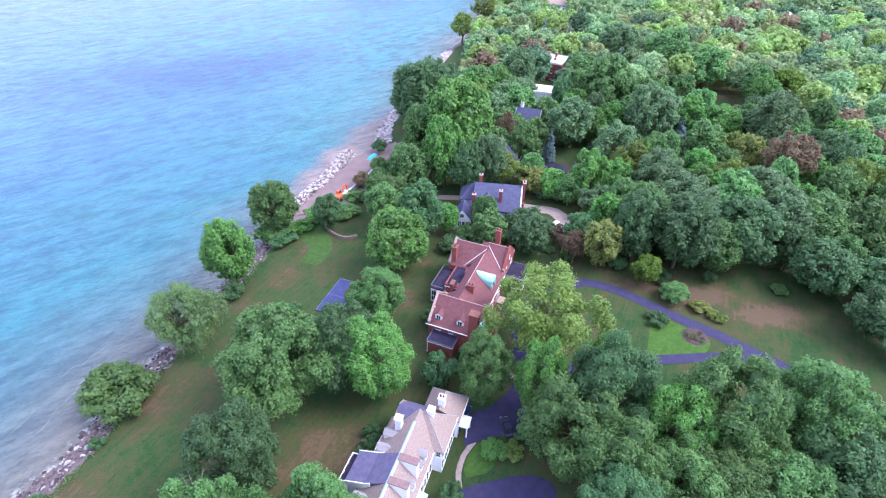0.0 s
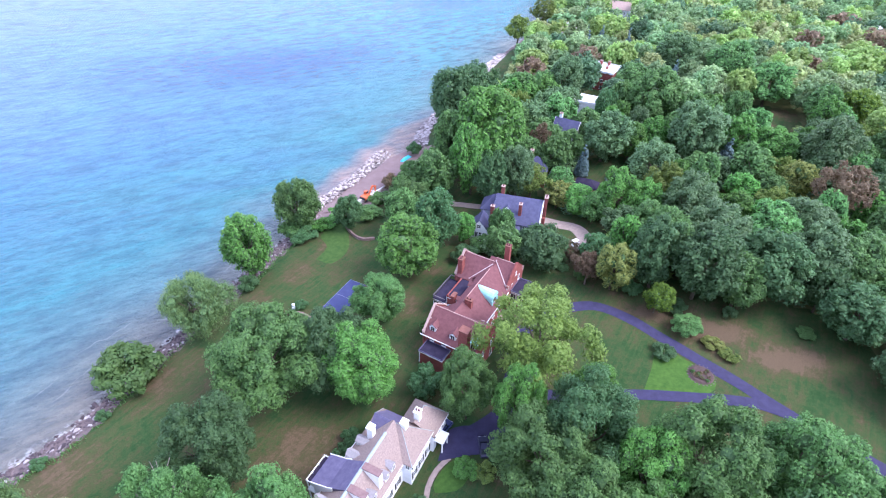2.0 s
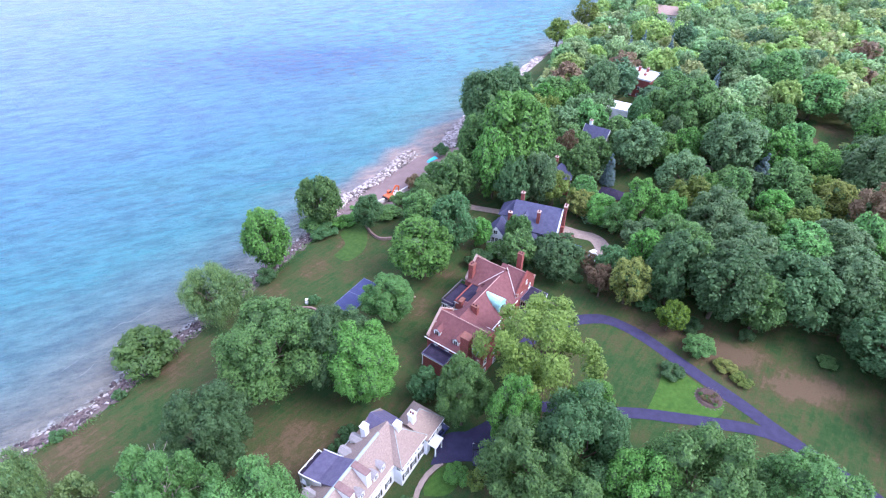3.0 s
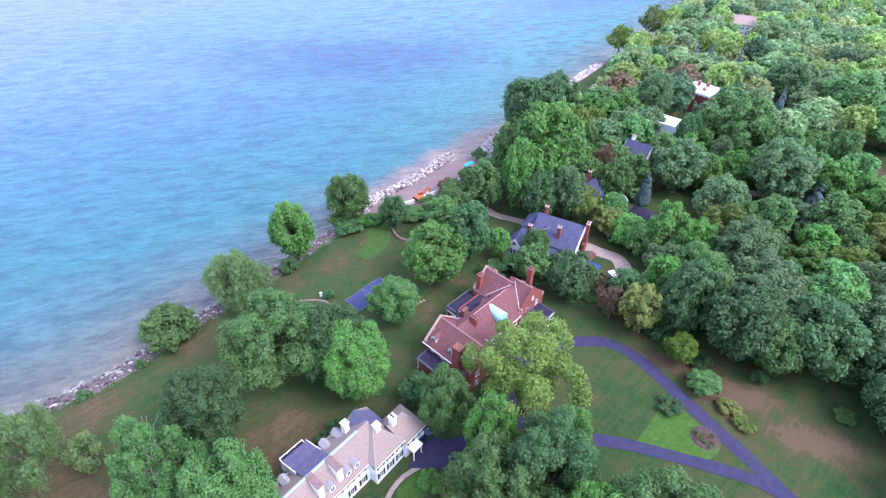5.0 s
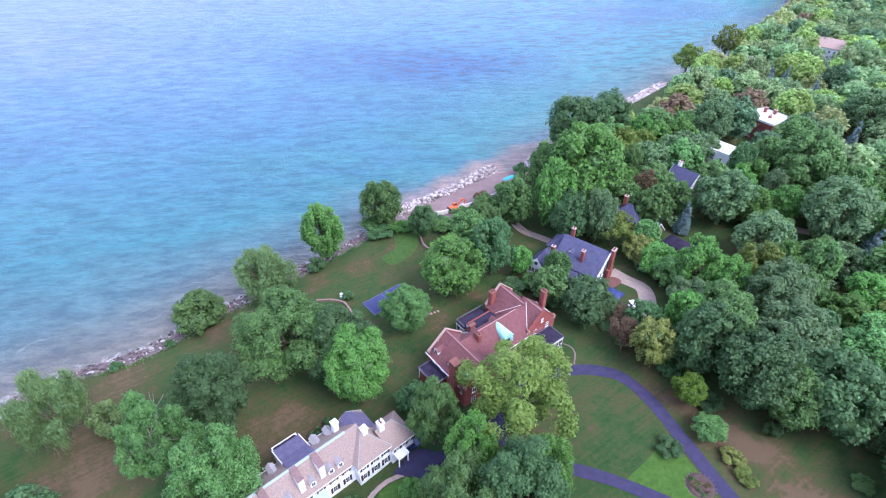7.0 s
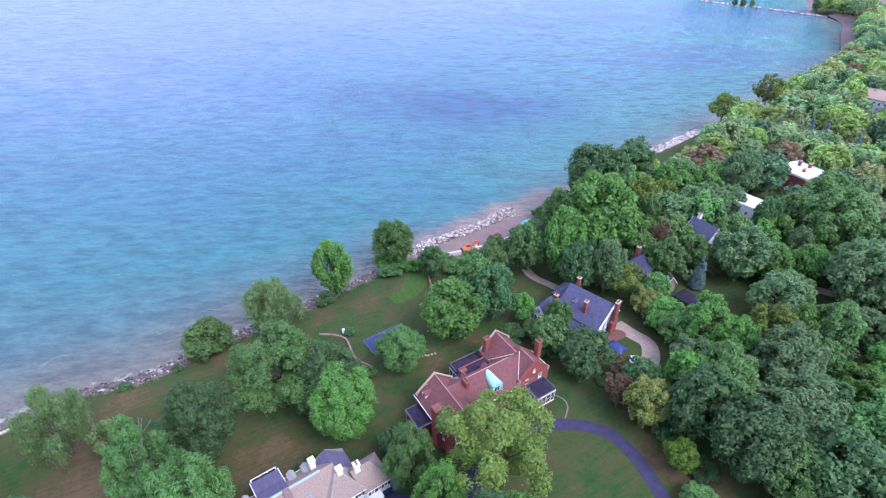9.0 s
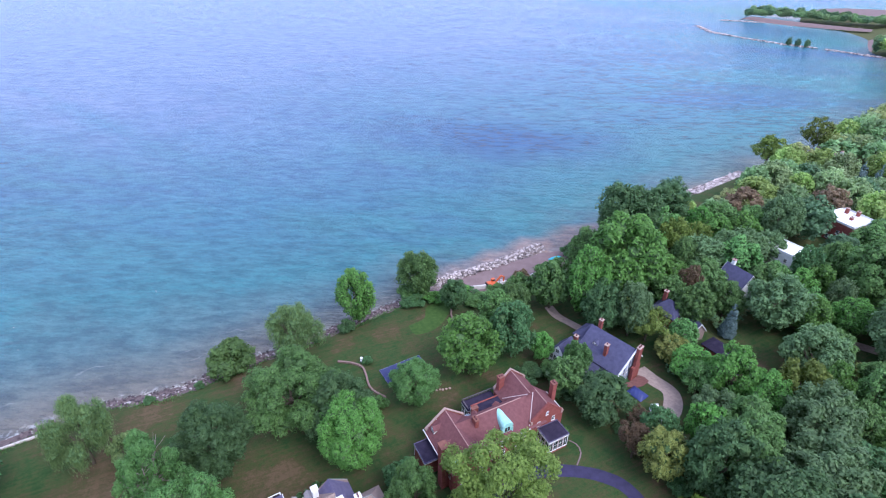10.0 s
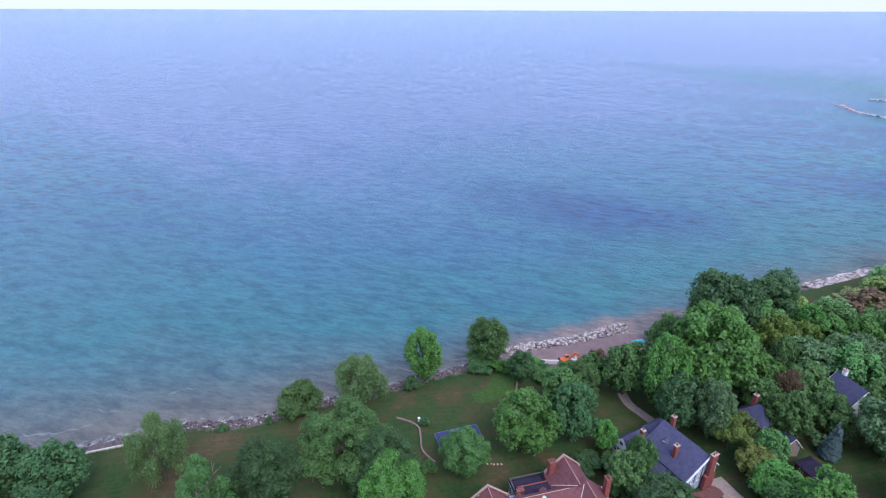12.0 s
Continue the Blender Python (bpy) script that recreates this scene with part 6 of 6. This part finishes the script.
def tarp(x, y, turn, lx, ly, hz, material, label):
    """A sagging sheet thrown over a long pile."""
    n, mth = 16, 10
    V = []
    for i in range(n + 1):
        for j in range(mth + 1):
            u, v = i / n - 0.5, j / mth - 0.5
            w = (1 - (2 * u) ** 4) * (1 - (2 * v) ** 2)
            V.append((u * lx, v * ly, hz * w + 0.12 * math.sin(i * 1.7 + j) * w))
    F = [(i * (mth + 1) + j, (i + 1) * (mth + 1) + j, (i + 1) * (mth + 1) + j + 1, i * (mth + 1) + j + 1) for i in range(n) for j in range(mth)]
    o = mesh_object("tarpaulin", V, F, material, smooth=True)
    o.matrix_world = Matrix.LocRotScale((x, y, drape(x, y, 0.25)), Euler((0, 0, radians(turn))), None)
    return tagged(o, label, "tarpaulin")


tarp(-13.0, 188.0, 62, 6.0, 1.8, 1.0, plain("turquoise_sheet", (0.03, 0.3, 0.42), (0.06, 0.42, 0.55), 1, 0.5, 0.4), "turquoise tarpaulin over a pile by the sea wall")
tarp(39.8, 133.6, -15, 4.6, 3.6, 0.9, plain("blue_sheet", (0.02, 0.03, 0.13), (0.04, 0.055, 0.2), 1, 0.5, 0.4), "deep blue tarpaulin beside the brick patio")


def golf_cart(x, y, turn):
    z = drape(x, y, 0.1)
    c = root_at("golf_cart", x, y, z, turn, "white golf cart parked on the gravel drive", "golf cart")
    box("body", (-1.2, -0.6, 0.25), (1.2, 0.6, 0.62), PAINT_WHITE, c, bevel=0.1)
    prism("bonnet", [(0.5, -0.58, 0.6), (1.2, -0.58, 0.6), (1.15, -0.58, 0.85), (0.6, -0.58, 1.0)], (0, 1.16, 0), PAINT_WHITE, c)
    box("seat", (-0.7, -0.5, 0.6), (-0.1, 0.5, 0.85), RUBBER, c, bevel=0.06)
    box("backrest", (-0.85, -0.5, 0.8), (-0.68, 0.5, 1.35), RUBBER, c, bevel=0.05)
    box("canopy", (-1.1, -0.65, 1.85), (0.85, 0.65, 1.97), PAINT_WHITE, c, bevel=0.05)
    for u in (-1.0, 0.7):
        for v in (-0.55, 0.55):
            bm = bmesh.new()
            limb(bm, (u, v, 0.55), (u, v, 1.87), 0.03, 0.03, 6)
            part("post", bm, STEEL, c)
    for u in (-0.8, 0.8):
        for v in (-0.55, 0.55):
            wheel(c, u, v, 0.24, 0.24, 0.2)
    tagged(c, group="carts on the gravel drive")
    return c


golf_cart(45.3, 130.6, 40)
golf_cart(46.9, 127.9, -20)


def saloon(x, y, turn, paint, label):
    z = drape(x, y, 0.18)
    c = root_at("car", x, y, z, turn, label, "car")
    prism("body", [(-2.2, -0.88, 0.3), (2.2, -0.88, 0.3), (2.25, -0.88, 0.65), (2.0, -0.88, 0.82), (0.9, -0.88, 0.92), (-1.7, -0.88, 0.95), (-2.2, -0.88, 0.85)], (0, 1.76, 0), paint, c)
    prism("cabin", [(1.0, -0.74, 0.9), (0.3, -0.74, 1.42), (-1.1, -0.74, 1.45), (-1.8, -0.74, 0.93)], (0, 1.48, 0), GLASS, c)
    box("roof", (-1.05, -0.68, 1.43), (0.28, 0.68, 1.49), paint, c, bevel=0.03)
    for u in (-1.35, 1.35):
        for v in (-0.8, 0.8):
            wheel(c, u, v, 0.33, 0.33, 0.22)
    for v in (-0.6, 0.6):
        box("headlight", (2.18, v - 0.2, 0.58), (2.26, v + 0.2, 0.72), PAINT_WHITE, c, bevel=0.02)
    return c


saloon(12.9, 66.0, 60, plain("blue_paint", (0.012, 0.02, 0.09), (0.02, 0.03, 0.13), 2, 0.3, 0.5), "dark blue car parked on the forecourt")
saloon(21.0, 62.6, 100, plain("dark_paint", (0.02, 0.02, 0.05), (0.04, 0.04, 0.08), 2, 0.3, 0.5), "dark car parked on the forecourt")

# bench, urn, slab by the drive
bench = root_at("garden_bench", 49.4, 117.2, drape(49.4, 117.2, 0), 20, "weathered wooden garden bench at the wood's edge", "bench")
for i in range(4):
    box("seat_slat", (-0.9, -0.28 + 0.15 * i, 0.42), (0.9, -0.16 + 0.15 * i, 0.46), DEADWOOD, bench, bevel=0.005)
for i in range(3):
    box("back_slat", (-0.9, 0.33, 0.58 + 0.15 * i), (0.9, 0.37, 0.69 + 0.15 * i), DEADWOOD, bench, bevel=0.005)
for u in (-0.8, 0.8):
    for v in (-0.25, 0.3):
        box("leg", (u - 0.04, v - 0.04, 0), (u + 0.04, v + 0.04, 0.42 if v < 0 else 1.0), DEADWOOD, bench, bevel=0.005)
urn = root_at("garden_urn", -27.6, 97.3, drape(-27.6, 97.3, 0), 0, "white stone urn on a pedestal in the lawn", "urn")
box("pedestal", (-0.35, -0.35, 0), (0.35, 0.35, 0.7), TRIM, urn, bevel=0.04)
bm = bmesh.new()
prof = [(0.12, 0.7), (0.2, 0.78), (0.14, 0.9), (0.34, 1.2), (0.42, 1.5), (0.36, 1.55)]
ringsv = [[bm.verts.new((r * math.cos(6.283 * i / 16), r * math.sin(6.283 * i / 16), zz)) for i in range(16)] for r, zz in prof]
for p, q in zip(ringsv, ringsv[1:]):
    for i in range(16):
        bm.faces.new((p[i], p[(i + 1) % 16], q[(i + 1) % 16], q[i]))
bm.faces.new(ringsv[-1])
part("bowl", bm, TRIM, urn, smooth=True)
slab = root_at("stone_slab", 24.6, 75.8, drape(24.6, 75.8, 0.15), 15, "pale square stone platform beside the drive", "platform")
box("top", (-1.3, -1.1, 0.0), (1.3, 1.1, 0.25), STONE, slab, bevel=0.04)
tagged(slab, category="stone platform")
for i in range(5):
    x, y = -3.2 + 0.58 * i, 101.6 + 0.68 * i + 0.15 * math.sin(i * 2.1)
    bm = bmesh.new()
    bmesh.ops.create_icosphere(bm, subdivisions=2, radius=0.34)
    for v in bm.verts:
        v.co *= 1 + 0.16 * math.sin(v.co.x * 9 + i) * math.cos(v.co.y * 7 - i)
        v.co.z *= 0.62
    stone = part("garden_stone", bm, STONE, smooth=True)
    stone.matrix_world = Matrix.LocRotScale((x, y, drape(x, y, 0.1)), Euler((0, 0, i * 1.3)), (1.0, 0.8 + 0.08 * i, 1.0))
    tagged(stone, "pale rounded stone set in the lawn beside the brick house", "stone", group="row of stones on the lawn")
